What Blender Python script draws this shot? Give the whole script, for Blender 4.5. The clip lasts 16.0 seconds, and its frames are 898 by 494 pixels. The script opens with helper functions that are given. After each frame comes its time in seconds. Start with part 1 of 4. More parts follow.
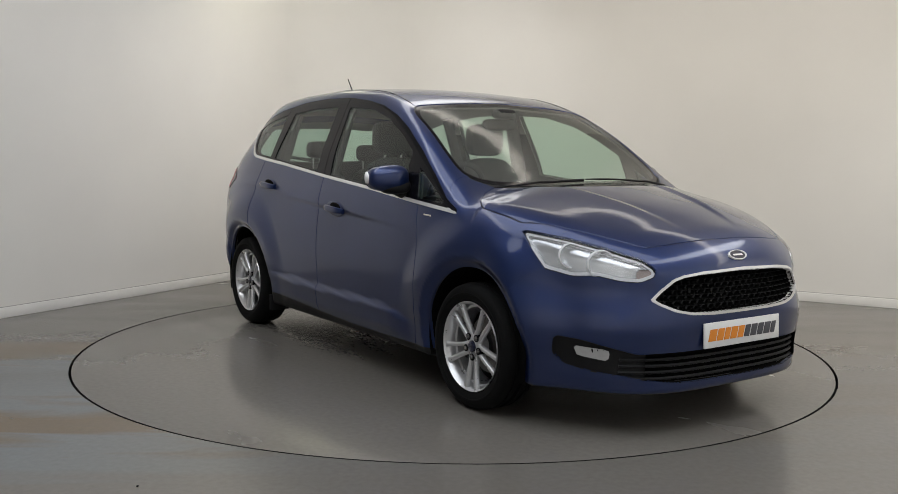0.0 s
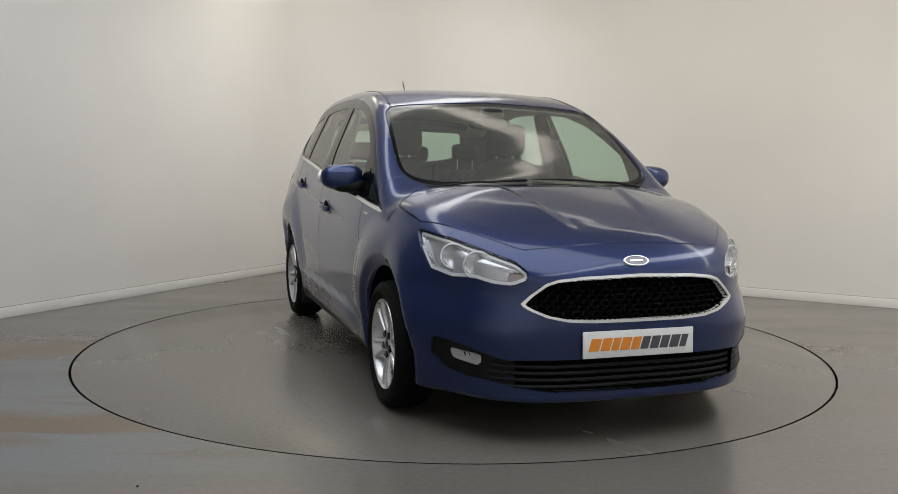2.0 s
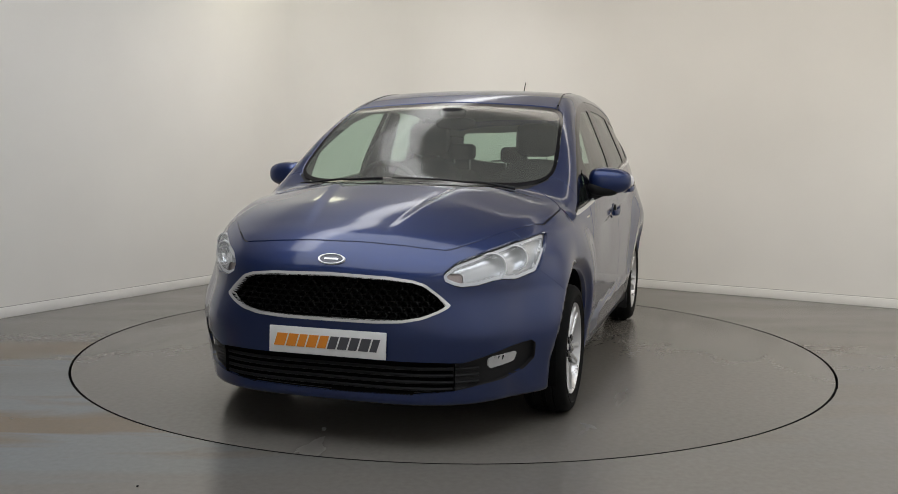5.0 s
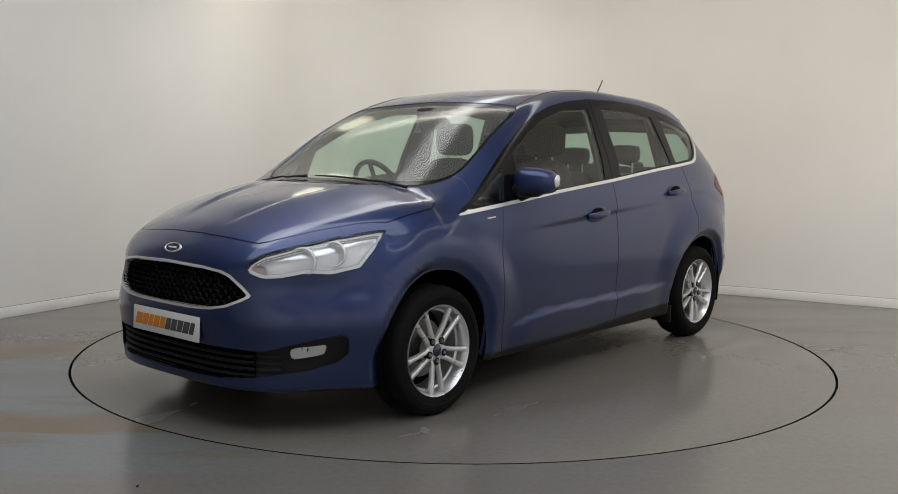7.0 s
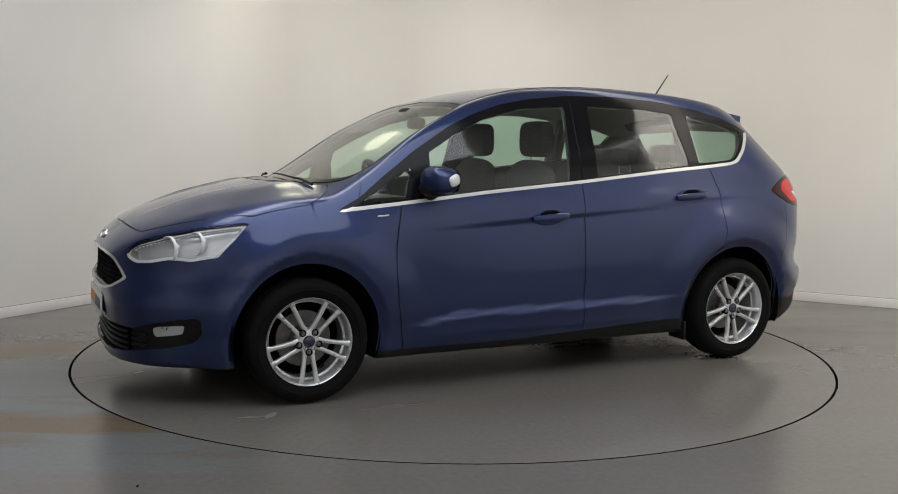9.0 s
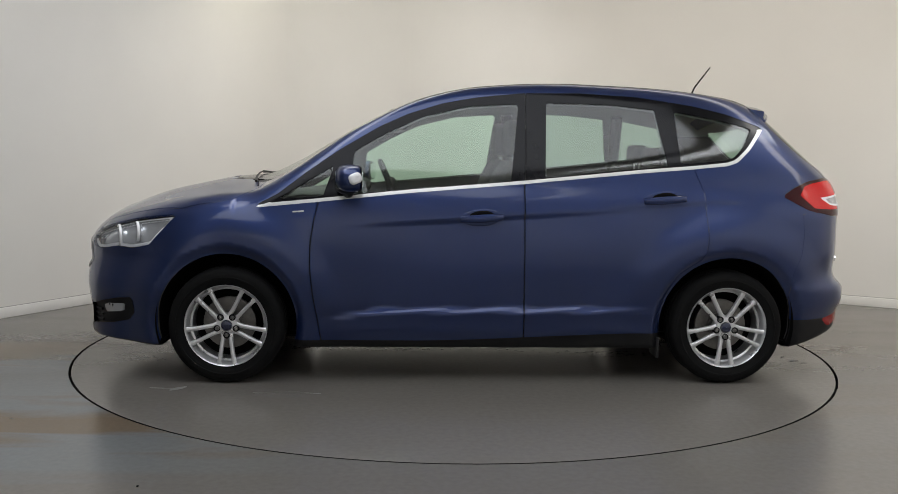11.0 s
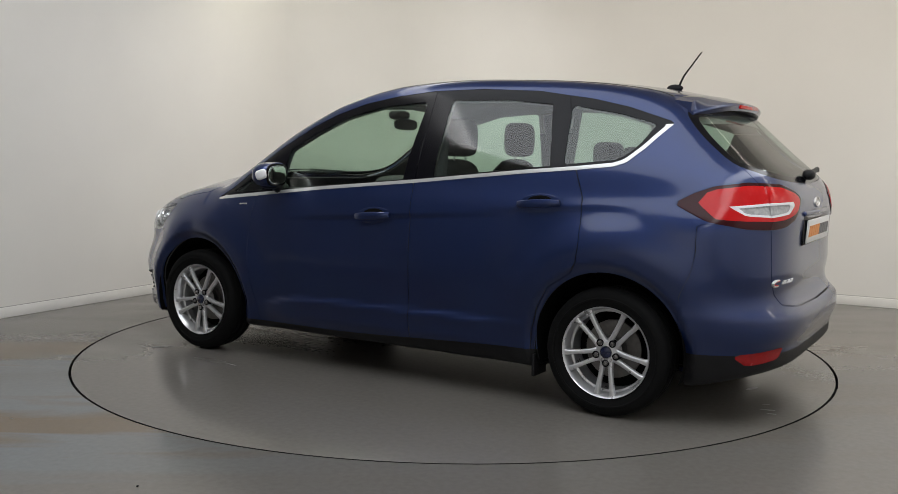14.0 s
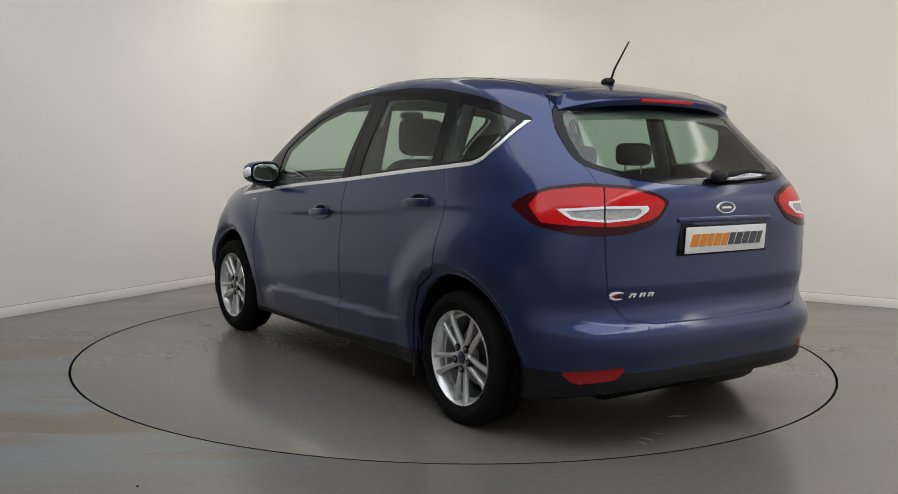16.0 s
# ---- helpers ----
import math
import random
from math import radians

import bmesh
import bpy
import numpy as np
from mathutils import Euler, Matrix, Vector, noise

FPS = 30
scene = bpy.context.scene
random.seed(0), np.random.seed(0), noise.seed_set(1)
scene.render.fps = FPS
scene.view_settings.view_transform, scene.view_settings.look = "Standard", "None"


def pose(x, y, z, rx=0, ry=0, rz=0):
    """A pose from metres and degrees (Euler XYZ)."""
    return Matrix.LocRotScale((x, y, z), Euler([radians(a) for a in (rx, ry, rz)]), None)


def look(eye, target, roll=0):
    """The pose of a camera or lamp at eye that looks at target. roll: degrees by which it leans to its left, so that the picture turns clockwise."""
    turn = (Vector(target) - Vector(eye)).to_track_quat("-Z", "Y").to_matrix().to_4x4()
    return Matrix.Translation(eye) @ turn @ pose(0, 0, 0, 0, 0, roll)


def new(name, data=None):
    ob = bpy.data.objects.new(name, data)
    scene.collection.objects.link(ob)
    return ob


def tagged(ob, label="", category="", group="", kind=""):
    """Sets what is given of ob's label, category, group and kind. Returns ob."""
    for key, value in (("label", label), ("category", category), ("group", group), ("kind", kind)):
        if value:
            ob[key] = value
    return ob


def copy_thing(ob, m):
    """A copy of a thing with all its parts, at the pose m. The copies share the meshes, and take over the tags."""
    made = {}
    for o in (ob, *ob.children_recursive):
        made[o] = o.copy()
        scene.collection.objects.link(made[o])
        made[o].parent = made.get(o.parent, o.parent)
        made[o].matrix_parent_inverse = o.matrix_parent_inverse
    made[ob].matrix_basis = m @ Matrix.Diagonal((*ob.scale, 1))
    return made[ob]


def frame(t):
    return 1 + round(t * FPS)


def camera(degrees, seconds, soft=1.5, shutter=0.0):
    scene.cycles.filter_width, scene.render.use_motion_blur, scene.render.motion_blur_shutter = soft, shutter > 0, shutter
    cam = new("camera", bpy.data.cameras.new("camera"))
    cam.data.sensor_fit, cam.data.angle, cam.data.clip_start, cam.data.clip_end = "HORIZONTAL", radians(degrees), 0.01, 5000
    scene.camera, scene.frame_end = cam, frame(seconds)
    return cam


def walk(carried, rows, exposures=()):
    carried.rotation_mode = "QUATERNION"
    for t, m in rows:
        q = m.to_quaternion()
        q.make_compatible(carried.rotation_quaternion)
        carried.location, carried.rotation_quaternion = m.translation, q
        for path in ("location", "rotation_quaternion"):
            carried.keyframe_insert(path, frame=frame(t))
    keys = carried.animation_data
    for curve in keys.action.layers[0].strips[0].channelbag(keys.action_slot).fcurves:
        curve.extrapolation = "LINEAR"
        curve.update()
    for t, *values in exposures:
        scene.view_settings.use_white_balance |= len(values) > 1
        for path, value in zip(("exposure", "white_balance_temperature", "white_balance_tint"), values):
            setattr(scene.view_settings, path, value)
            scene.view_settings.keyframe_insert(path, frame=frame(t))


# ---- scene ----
cam = camera(51.15, 16.0, soft=0.7)
EYE = (0.0, -5.838, 1.2274)


def eye_pose(pitch, yaw, roll):
    """Heading +y, tipped by pitch, turned right by yaw and leaned by roll, in degrees."""
    p, y = radians(pitch), radians(yaw)
    way = Vector((math.sin(y) * math.cos(p), math.cos(y) * math.cos(p), math.sin(p)))
    return look(EYE, Vector(EYE) + way, roll)


STAND = eye_pose(-5.867, -0.321, 0.745)
walk(cam, [(0.0, STAND), (16.0, STAND)], exposures=[(0.0, 0.22, 6500, 10), (16.0, 0.22, 6500, 10)])

# ---- world and lamps ----
world = bpy.data.worlds.new("world")
scene.world = world
world.use_nodes = True
world.node_tree.nodes["Background"].inputs[0].default_value = (0.6, 0.7, 0.9, 1)
world.node_tree.nodes["Background"].inputs[1].default_value = 0.05

# the studio's own axes: along the back wall and along the left wall
ROOM = pose(0, 0, 0, 0, 0, -28.4)
LEFT, BACK, RIGHT, NEAR, HIGH = -3.17, 3.21, 5.0, -7.4, 3.15


def lamp(name, kind, place, energy, col, size=(0.3, 0.3), aim=None):
    d = bpy.data.lights.new(name, kind)
    d.energy, d.color = energy, col
    if kind == "AREA":
        d.shape, d.size, d.size_y = "RECTANGLE", size[0], size[1]
    else:
        d.shadow_soft_size = size[0]
    ob = new(name, d)
    m = ROOM @ Matrix.Translation(place)
    ob.matrix_world = m if aim is None else look(m.translation, ROOM @ Vector(aim))
    return ob


WARM, COOL = (1.0, 0.93, 0.83), (0.9, 0.94, 1.0)
# strips under the ceiling, turned to the walls they wash
lamp("back_wall_strip", "AREA", (1.4, BACK - 2.1, HIGH - 0.12), 92, WARM, (7.0, 1.5), (1.4, BACK, 0.4))
lamp("left_wall_strip", "AREA", (LEFT + 2.1, 0.0, HIGH - 0.12), 53, (0.97, 0.97, 0.98), (4.6, 1.5), (LEFT, 0.0, 0.4))
# added out-of-view fill: these two brighten the car by way of unseen walls
lamp("right_wall_fill", "AREA", (RIGHT - 1.7, -1.4, HIGH - 0.12), 105, (0.93, 0.96, 1.0), (6.5, 1.4), (RIGHT, -1.4, 0.8))
lamp("near_wall_fill", "AREA", (2.2, NEAR + 1.8, HIGH - 0.12), 72, (0.93, 0.96, 1.0), (4.5, 1.4), (2.2, NEAR, 0.8))
lamp("wall_washer", "POINT", (LEFT + 0.5, 1.6, HIGH - 0.1), 4.6, (1.0, 0.98, 0.72), (0.22, 0.22))
# broad fill panel added under the ceiling, unseen, over the camera's side of the floor
lamp("ceiling_fill", "AREA", (1.0, -2.4, HIGH - 0.03), 62, COOL, (4.0, 3.0), (1.0, -2.39, 0.0))


# ---- materials ----
def material(name, col, rough=0.5, metal=0.0, vary=0.0, scale=8.0, bump=0.0, fine=200.0, **more):
    """A surface with stains at one scale and grain at another."""
    m = bpy.data.materials.new(name)
    m.use_nodes = True
    n, k = m.node_tree.nodes, m.node_tree.links
    b = n["Principled BSDF"]
    b.inputs["Base Color"].default_value = (*col, 1)
    b.inputs["Roughness"].default_value = rough
    b.inputs["Metallic"].default_value = metal
    for key, value in more.items():
        b.inputs[key.replace("_", " ")].default_value = value
    tc = n.new("ShaderNodeTexCoord")
    if vary:
        t = n.new("ShaderNodeTexNoise")
        t.inputs["Scale"].default_value, t.inputs["Detail"].default_value = scale, 6
        k.new(tc.outputs["Object"], t.inputs["Vector"])
        r = n.new("ShaderNodeMapRange")
        r.inputs["From Min"].default_value, r.inputs["From Max"].default_value = 0.3, 0.7
        r.inputs["To Min"].default_value, r.inputs["To Max"].default_value = 1 - vary, 1 + vary
        k.new(t.outputs["Fac"], r.inputs["Value"])
        x = n.new("ShaderNodeVectorMath")
        x.operation = "SCALE"
        x.inputs[0].default_value = col
        k.new(r.outputs["Result"], x.inputs["Scale"])
        k.new(x.outputs[0], b.inputs["Base Color"])
        q = n.new("ShaderNodeMapRange")
        q.inputs["To Min"].default_value, q.inputs["To Max"].default_value = max(rough - vary * 0.4, 0.02), min(rough + vary * 0.4, 1)
        k.new(t.outputs["Fac"], q.inputs["Value"])
        k.new(q.outputs["Result"], b.inputs["Roughness"])
    if bump:
        f = n.new("ShaderNodeTexNoise")
        f.inputs["Scale"].default_value, f.inputs["Detail"].default_value = fine, 3
        k.new(tc.outputs["Object"], f.inputs["Vector"])
        u = n.new("ShaderNodeBump")
        u.inputs["Strength"].default_value, u.inputs["Distance"].default_value = bump, 0.002
        k.new(f.outputs["Fac"], u.inputs["Height"])
        k.new(u.outputs["Normal"], b.inputs["Normal"])
    return m


def glass(name, tint, gloss=1.0, rough=0.0, haze=0.0):
    m = bpy.data.materials.new(name)
    m.use_nodes = True
    n, k = m.node_tree.nodes, m.node_tree.links
    n.remove(n["Principled BSDF"])
    a, g, mix, f, lift = (n.new("ShaderNode" + s) for s in ("BsdfTransparent", "BsdfGlossy", "MixShader", "LayerWeight", "Math"))
    a.inputs[0].default_value = (*tint, 1)
    g.inputs["Roughness"].default_value = rough
    lift.operation = "POWER"
    lift.inputs[1].default_value = 5.0
    k.new(f.outputs["Facing"], lift.inputs[0])
    grow = n.new("ShaderNodeMath")
    grow.operation = "MULTIPLY_ADD"
    grow.inputs[1].default_value, grow.inputs[2].default_value = 0.9, 0.045 * gloss
    k.new(lift.outputs[0], grow.inputs[0])
    k.new(grow.outputs[0], mix.inputs[0])
    k.new(a.outputs[0], mix.inputs[1])
    k.new(g.outputs[0], mix.inputs[2])
    # an even pale veil puts the windscreen's haze into the glass colour
    film, veil = n.new("ShaderNodeBsdfDiffuse"), n.new("ShaderNodeMixShader")
    film.inputs[0].default_value = (0.7, 0.7, 0.64, 1)
    veil.inputs[0].default_value = haze
    k.new(mix.outputs[0], veil.inputs[1])
    k.new(film.outputs[0], veil.inputs[2])
    k.new(veil.outputs[0], n["Material Output"].inputs[0])
    return m


def paint(name, col):
    """Metallic lacquer: fine flakes under a clear coat."""
    m = material(name, col, 0.42, 0.75, Coat_Weight=1.0, Coat_Roughness=0.1)
    n, k = m.node_tree.nodes, m.node_tree.links
    b, tc = n["Principled BSDF"], n["Texture Coordinate"]
    v = n.new("ShaderNodeTexVoronoi")
    v.inputs["Scale"].default_value = 900
    k.new(tc.outputs["Object"], v.inputs["Vector"])
    w = n.new("ShaderNodeTexNoise")
    w.inputs["Scale"].default_value = 2.5
    k.new(tc.outputs["Object"], w.inputs["Vector"])
    add = n.new("ShaderNodeMath")
    add.operation = "MULTIPLY_ADD"
    add.inputs[1].default_value, add.inputs[2].default_value = 0.35, 0.7
    k.new(v.outputs["Distance"], add.inputs[0])
    mul = n.new("ShaderNodeMath")
    mul.operation = "MULTIPLY_ADD"
    mul.inputs[1].default_value = 0.25
    k.new(w.outputs["Fac"], mul.inputs[0])
    k.new(add.outputs[0], mul.inputs[2])
    s = n.new("ShaderNodeVectorMath")
    s.operation = "SCALE"
    s.inputs[0].default_value = col
    k.new(mul.outputs[0], s.inputs["Scale"])
    k.new(s.outputs[0], b.inputs["Base Color"])
    return m


def floor_paint(name, streaks):
    """Grey painted concrete; outside the disc with long rusty and bluish scuffs."""
    m = material(name, (0.17, 0.16, 0.15), 0.32)
    n, k = m.node_tree.nodes, m.node_tree.links
    b, tc = n["Principled BSDF"], n["Texture Coordinate"]
    mp = n.new("ShaderNodeMapping")
    mp.inputs["Rotation"].default_value = (0, 0, radians(-12))
    mp.inputs["Scale"].default_value = (0.42, 1.9, 1)
    k.new(tc.outputs["Object"], mp.inputs["Vector"])
    big = n.new("ShaderNodeTexNoise")
    big.inputs["Scale"].default_value, big.inputs["Detail"].default_value, big.inputs["Distortion"].default_value = 1.6, 5, 0.5
    k.new(mp.outputs[0], big.inputs["Vector"])
    # worn lanes across the floor, uneven at their edges
    sep = n.new("ShaderNodeSeparateXYZ")
    k.new(tc.outputs["Object"], sep.inputs[0])
    slant = n.new("ShaderNodeMath")
    slant.operation = "MULTIPLY_ADD"
    slant.inputs[1].default_value = -0.12
    k.new(sep.outputs["X"], slant.inputs[0])
    k.new(sep.outputs["Y"], slant.inputs[2])
    uneven = n.new("ShaderNodeMath")
    uneven.operation = "MULTIPLY_ADD"
    uneven.inputs[1].default_value = 1.5
    k.new(big.outputs["Fac"], uneven.inputs[0])
    k.new(slant.outputs[0], uneven.inputs[2])
    lane = n.new("ShaderNodeMapRange")
    lane.inputs["From Min"].default_value, lane.inputs["From Max"].default_value = -2.6 + 0.75, 0.6 + 0.75
    k.new(uneven.outputs[0], lane.inputs["Value"])
    ramp = n.new("ShaderNodeValToRGB")
    e = ramp.color_ramp.elements
    plain, rust, pale = (0.15, 0.14, 0.128, 1), (0.138, 0.1, 0.062, 1), (0.15, 0.163, 0.169, 1)
    e[0].position, e[0].color = 0.06, plain
    e[1].position, e[1].color = 0.95, plain
    for at, c in ((0.16, pale), (0.21, pale), (0.27, rust), (0.37, rust), (0.45, pale), (0.6, (0.135, 0.142, 0.142, 1)), (0.68, pale), (0.74, rust), (0.82, rust)):
        e.new(at).color = c
    k.new(lane.outputs[0], ramp.inputs[0])
    small = n.new("ShaderNodeTexNoise")
    small.inputs["Scale"].default_value, small.inputs["Detail"].default_value = 35, 8
    k.new(tc.outputs["Object"], small.inputs["Vector"])
    # scuffs are strongest on the worn side of the floor
    wear = n.new("ShaderNodeMapRange")
    wear.inputs["From Min"].default_value, wear.inputs["From Max"].default_value = -0.5, -1.7
    wear.inputs["To Min"].default_value, wear.inputs["To Max"].default_value = 0.1 * streaks, streaks
    k.new(sep.outputs["X"], wear.inputs["Value"])
    base = n.new("ShaderNodeMix")
    base.data_type = "RGBA"
    base.inputs["A"].default_value = (0.152, 0.141, 0.127, 1)
    k.new(wear.outputs[0], base.inputs["Factor"])
    k.new(ramp.outputs[0], base.inputs["B"])
    grain = n.new("ShaderNodeMapRange")
    grain.inputs["To Min"].default_value, grain.inputs["To Max"].default_value = 0.85, 1.15
    k.new(small.outputs["Fac"], grain.inputs["Value"])
    s = n.new("ShaderNodeVectorMath")
    s.operation = "SCALE"
    k.new(base.outputs["Result"], s.inputs[0])
    k.new(grain.outputs[0], s.inputs["Scale"])
    k.new(s.outputs[0], b.inputs["Base Color"])
    rg = n.new("ShaderNodeMapRange")
    rg.inputs["To Min"].default_value, rg.inputs["To Max"].default_value = 0.13, 0.34
    k.new(big.outputs["Fac"], rg.inputs["Value"])
    k.new(rg.outputs[0], b.inputs["Roughness"])
    u = n.new("ShaderNodeBump")
    u.inputs["Strength"].default_value, u.inputs["Distance"].default_value = 0.025, 0.003
    k.new(small.outputs["Fac"], u.inputs["Height"])
    k.new(u.outputs["Normal"], b.inputs["Normal"])
    return m


BLUE = paint("blue_lacquer", (0.012, 0.029, 0.115))
BLACK = material("black_plastic", (0.008, 0.008, 0.009), 0.5, vary=0.2, scale=12, bump=0.15, fine=400, Specular_IOR_Level=0.3)
GLOSS = material("gloss_black", (0.005, 0.005, 0.007), 0.14, vary=0.1, scale=14, Specular_IOR_Level=0.22)
RUBBER = material("tyre_rubber", (0.005, 0.005, 0.005), 0.8, vary=0.25, scale=20, bump=0.3, fine=150, Specular_IOR_Level=0.15)
ALLOY = material("silver_alloy", (0.66, 0.66, 0.67), 0.28, 0.7, vary=0.06, scale=15)
CHROME = material("chrome", (0.86, 0.86, 0.86), 0.25, 0.55)
STEEL = material("brake_steel", (0.2, 0.19, 0.18), 0.4, 0.9, vary=0.2, scale=30)
DASH = material("grey_moulded_plastic", (0.05, 0.05, 0.048), 0.7, vary=0.12, scale=25, bump=0.3, fine=500)
CLOTH = material("dark_cloth", (0.03, 0.031, 0.033), 0.9, vary=0.25, scale=40, bump=0.12, fine=220)
LINER = material("grey_liner", (0.05, 0.05, 0.052), 0.85, vary=0.1, scale=20, bump=0.2)
ROOFCLOTH = material("pale_headliner", (0.32, 0.32, 0.29), 0.95, vary=0.05, scale=30)
WHITE = material("plate_white", (0.78, 0.78, 0.77), 0.35, vary=0.03, scale=20)
ORANGE = material("orange_print", (0.75, 0.25, 0.02), 0.4)
INK = material("grey_print", (0.07, 0.07, 0.08), 0.4)
RED = material("red_lens", (0.55, 0.005, 0.007), 0.1, Specular_IOR_Level=0.4)
DEEPRED = material("deep_red_lens", (0.28, 0.004, 0.006), 0.25, vary=0.15, scale=40)
DARKRED = material("dark_red_lens", (0.035, 0.001, 0.003), 0.12, Specular_IOR_Level=0.3)
CLEAR = glass("clear_lens", (0.96, 0.97, 0.98), 0.6)
SILVER = material("lamp_silver", (0.76, 0.77, 0.79), 0.22, 0.7, vary=0.05, scale=30)
LENSGREY = material("grey_lens", (0.4, 0.4, 0.4), 0.22, vary=0.2, scale=60)
FACET = material("reflector_silver", (0.86, 0.87, 0.88), 0.16, 0.9)
PALE = material("lamp_white", (0.85, 0.85, 0.86), 0.25)
AMBER = material("amber_lens", (0.42, 0.35, 0.33), 0.25)
WINDOW = glass("green_glass", (0.72, 0.88, 0.79), 2.0, 0.07)
SCREEN = glass("hazed_screen_glass", (0.76, 0.88, 0.80), 1.3, 0.1, 0.085)
DARKGLASS = glass("tinted_glass", (0.6, 0.74, 0.67), 2.0, 0.07)
NAVY = material("badge_blue", (0.006, 0.01, 0.04), 0.2, Coat_Weight=1.0)
FLOOR = floor_paint("scuffed_floor_paint", 1.0)
DISC = floor_paint("disc_floor_paint", 0.12)
WALL = material("white_wall_paint", (0.74, 0.725, 0.69), 0.7, vary=0.025, scale=1.2, bump=0.15, fine=90)
SKIRT = material("skirting_paint", (0.76, 0.75, 0.72), 0.5, vary=0.04, scale=5)
SHADOWLINE = material("shadow_line_grey", (0.4, 0.39, 0.37), 0.7, vary=0.1, scale=9)
UNSEEN_DARK = material("unseen_wall_dark", (0.22, 0.22, 0.23), 0.8, vary=0.05, scale=1.5)
MESH = material("grille_black", (0.006, 0.006, 0.006), 0.55, Specular_IOR_Level=0.2)
SMEAR = material("dried_water", (0.2, 0.195, 0.185), 0.35, vary=0.25, scale=18)
PIT = material("dark_pit", (0.004, 0.004, 0.004), 0.9, Specular_IOR_Level=0.1)
MIRROR = material("mirror_glass", (0.75, 0.8, 0.78), 0.02, 1.0)


# ---- the car's body as a smooth closed form: x forward, y to its left, z up ----
def curve(xs, ys):
    """A smooth curve through a few stations."""
    xs, ys = np.array(xs, float), np.array(ys, float)
    sl = np.gradient(ys, xs)

    def at(x):
        x = np.clip(x, xs[0], xs[-1])
        i = np.clip(np.searchsorted(xs, x) - 1, 0, len(xs) - 2)
        h = xs[i + 1] - xs[i]
        u = (x - xs[i]) / h
        return ((1 + 2 * u) * (1 - u) ** 2 * ys[i] + u * (1 - u) ** 2 * h * sl[i]
                + u * u * (3 - 2 * u) * ys[i + 1] + u * u * (u - 1) * h * sl[i + 1])
    return at


def step(a, b, x):
    u = np.clip((x - a) / (b - a), 0, 1)
    return u * u * (3 - 2 * u)


def smax(a, b, k):
    h = np.maximum(k - np.abs(a - b), 0) / k
    return np.maximum(a, b) + h * h * k / 4


def smin(a, b, k):
    return -smax(-a, -b, k)


TOP = curve((-2.3, -2.0, -1.75, -1.59, -1.3, -1.07, -0.82, -0.5, -0.24, 0.0, 0.18, 0.31, 0.47, 0.63, 0.76, 0.96, 1.12, 1.2, 1.31, 1.48, 1.65, 1.81, 1.99, 2.09, 2.2),
            (1.33, 1.42, 1.487, 1.528, 1.578, 1.6, 1.612, 1.62, 1.61, 1.585, 1.543, 1.5, 1.426, 1.341, 1.263, 1.15, 1.082, 1.074, 1.062, 1.027, 0.985, 0.932, 0.856, 0.79, 0.68))
NOSE = curve((0.1, 0.17, 0.24, 0.34, 0.42, 0.5, 0.6, 0.7, 0.78, 0.85, 0.95, 1.1, 1.6), (2.02, 2.09, 2.1, 2.1, 2.108, 2.115, 2.115, 2.11, 2.095, 2.065, 2.02, 1.98, 1.95))
TAIL = curve((0.1, 0.2, 0.3, 0.36, 0.41, 0.47, 0.505, 0.545, 0.7, 0.85, 0.95, 1.04, 1.12, 1.23, 1.4, 1.5, 1.7), (2.08, 2.14, 2.17, 2.173, 2.195, 2.202, 2.195, 2.155, 2.142, 2.142, 2.15, 2.138, 2.085, 1.965, 1.785, 1.68, 1.5))
FLANK = curve((0.1, 0.18, 0.26, 0.34, 0.4, 0.5, 0.65, 0.8, 0.9, 0.97, 1.05, 1.2, 1.6), (0.83, 0.846, 0.858, 0.867, 0.878, 0.886, 0.894, 0.892, 0.88, 0.866, 0.846, 0.83, 0.8))
HUB_X, HUB_Y, HUB_Z = (1.236, -1.412), 0.78, 0.304


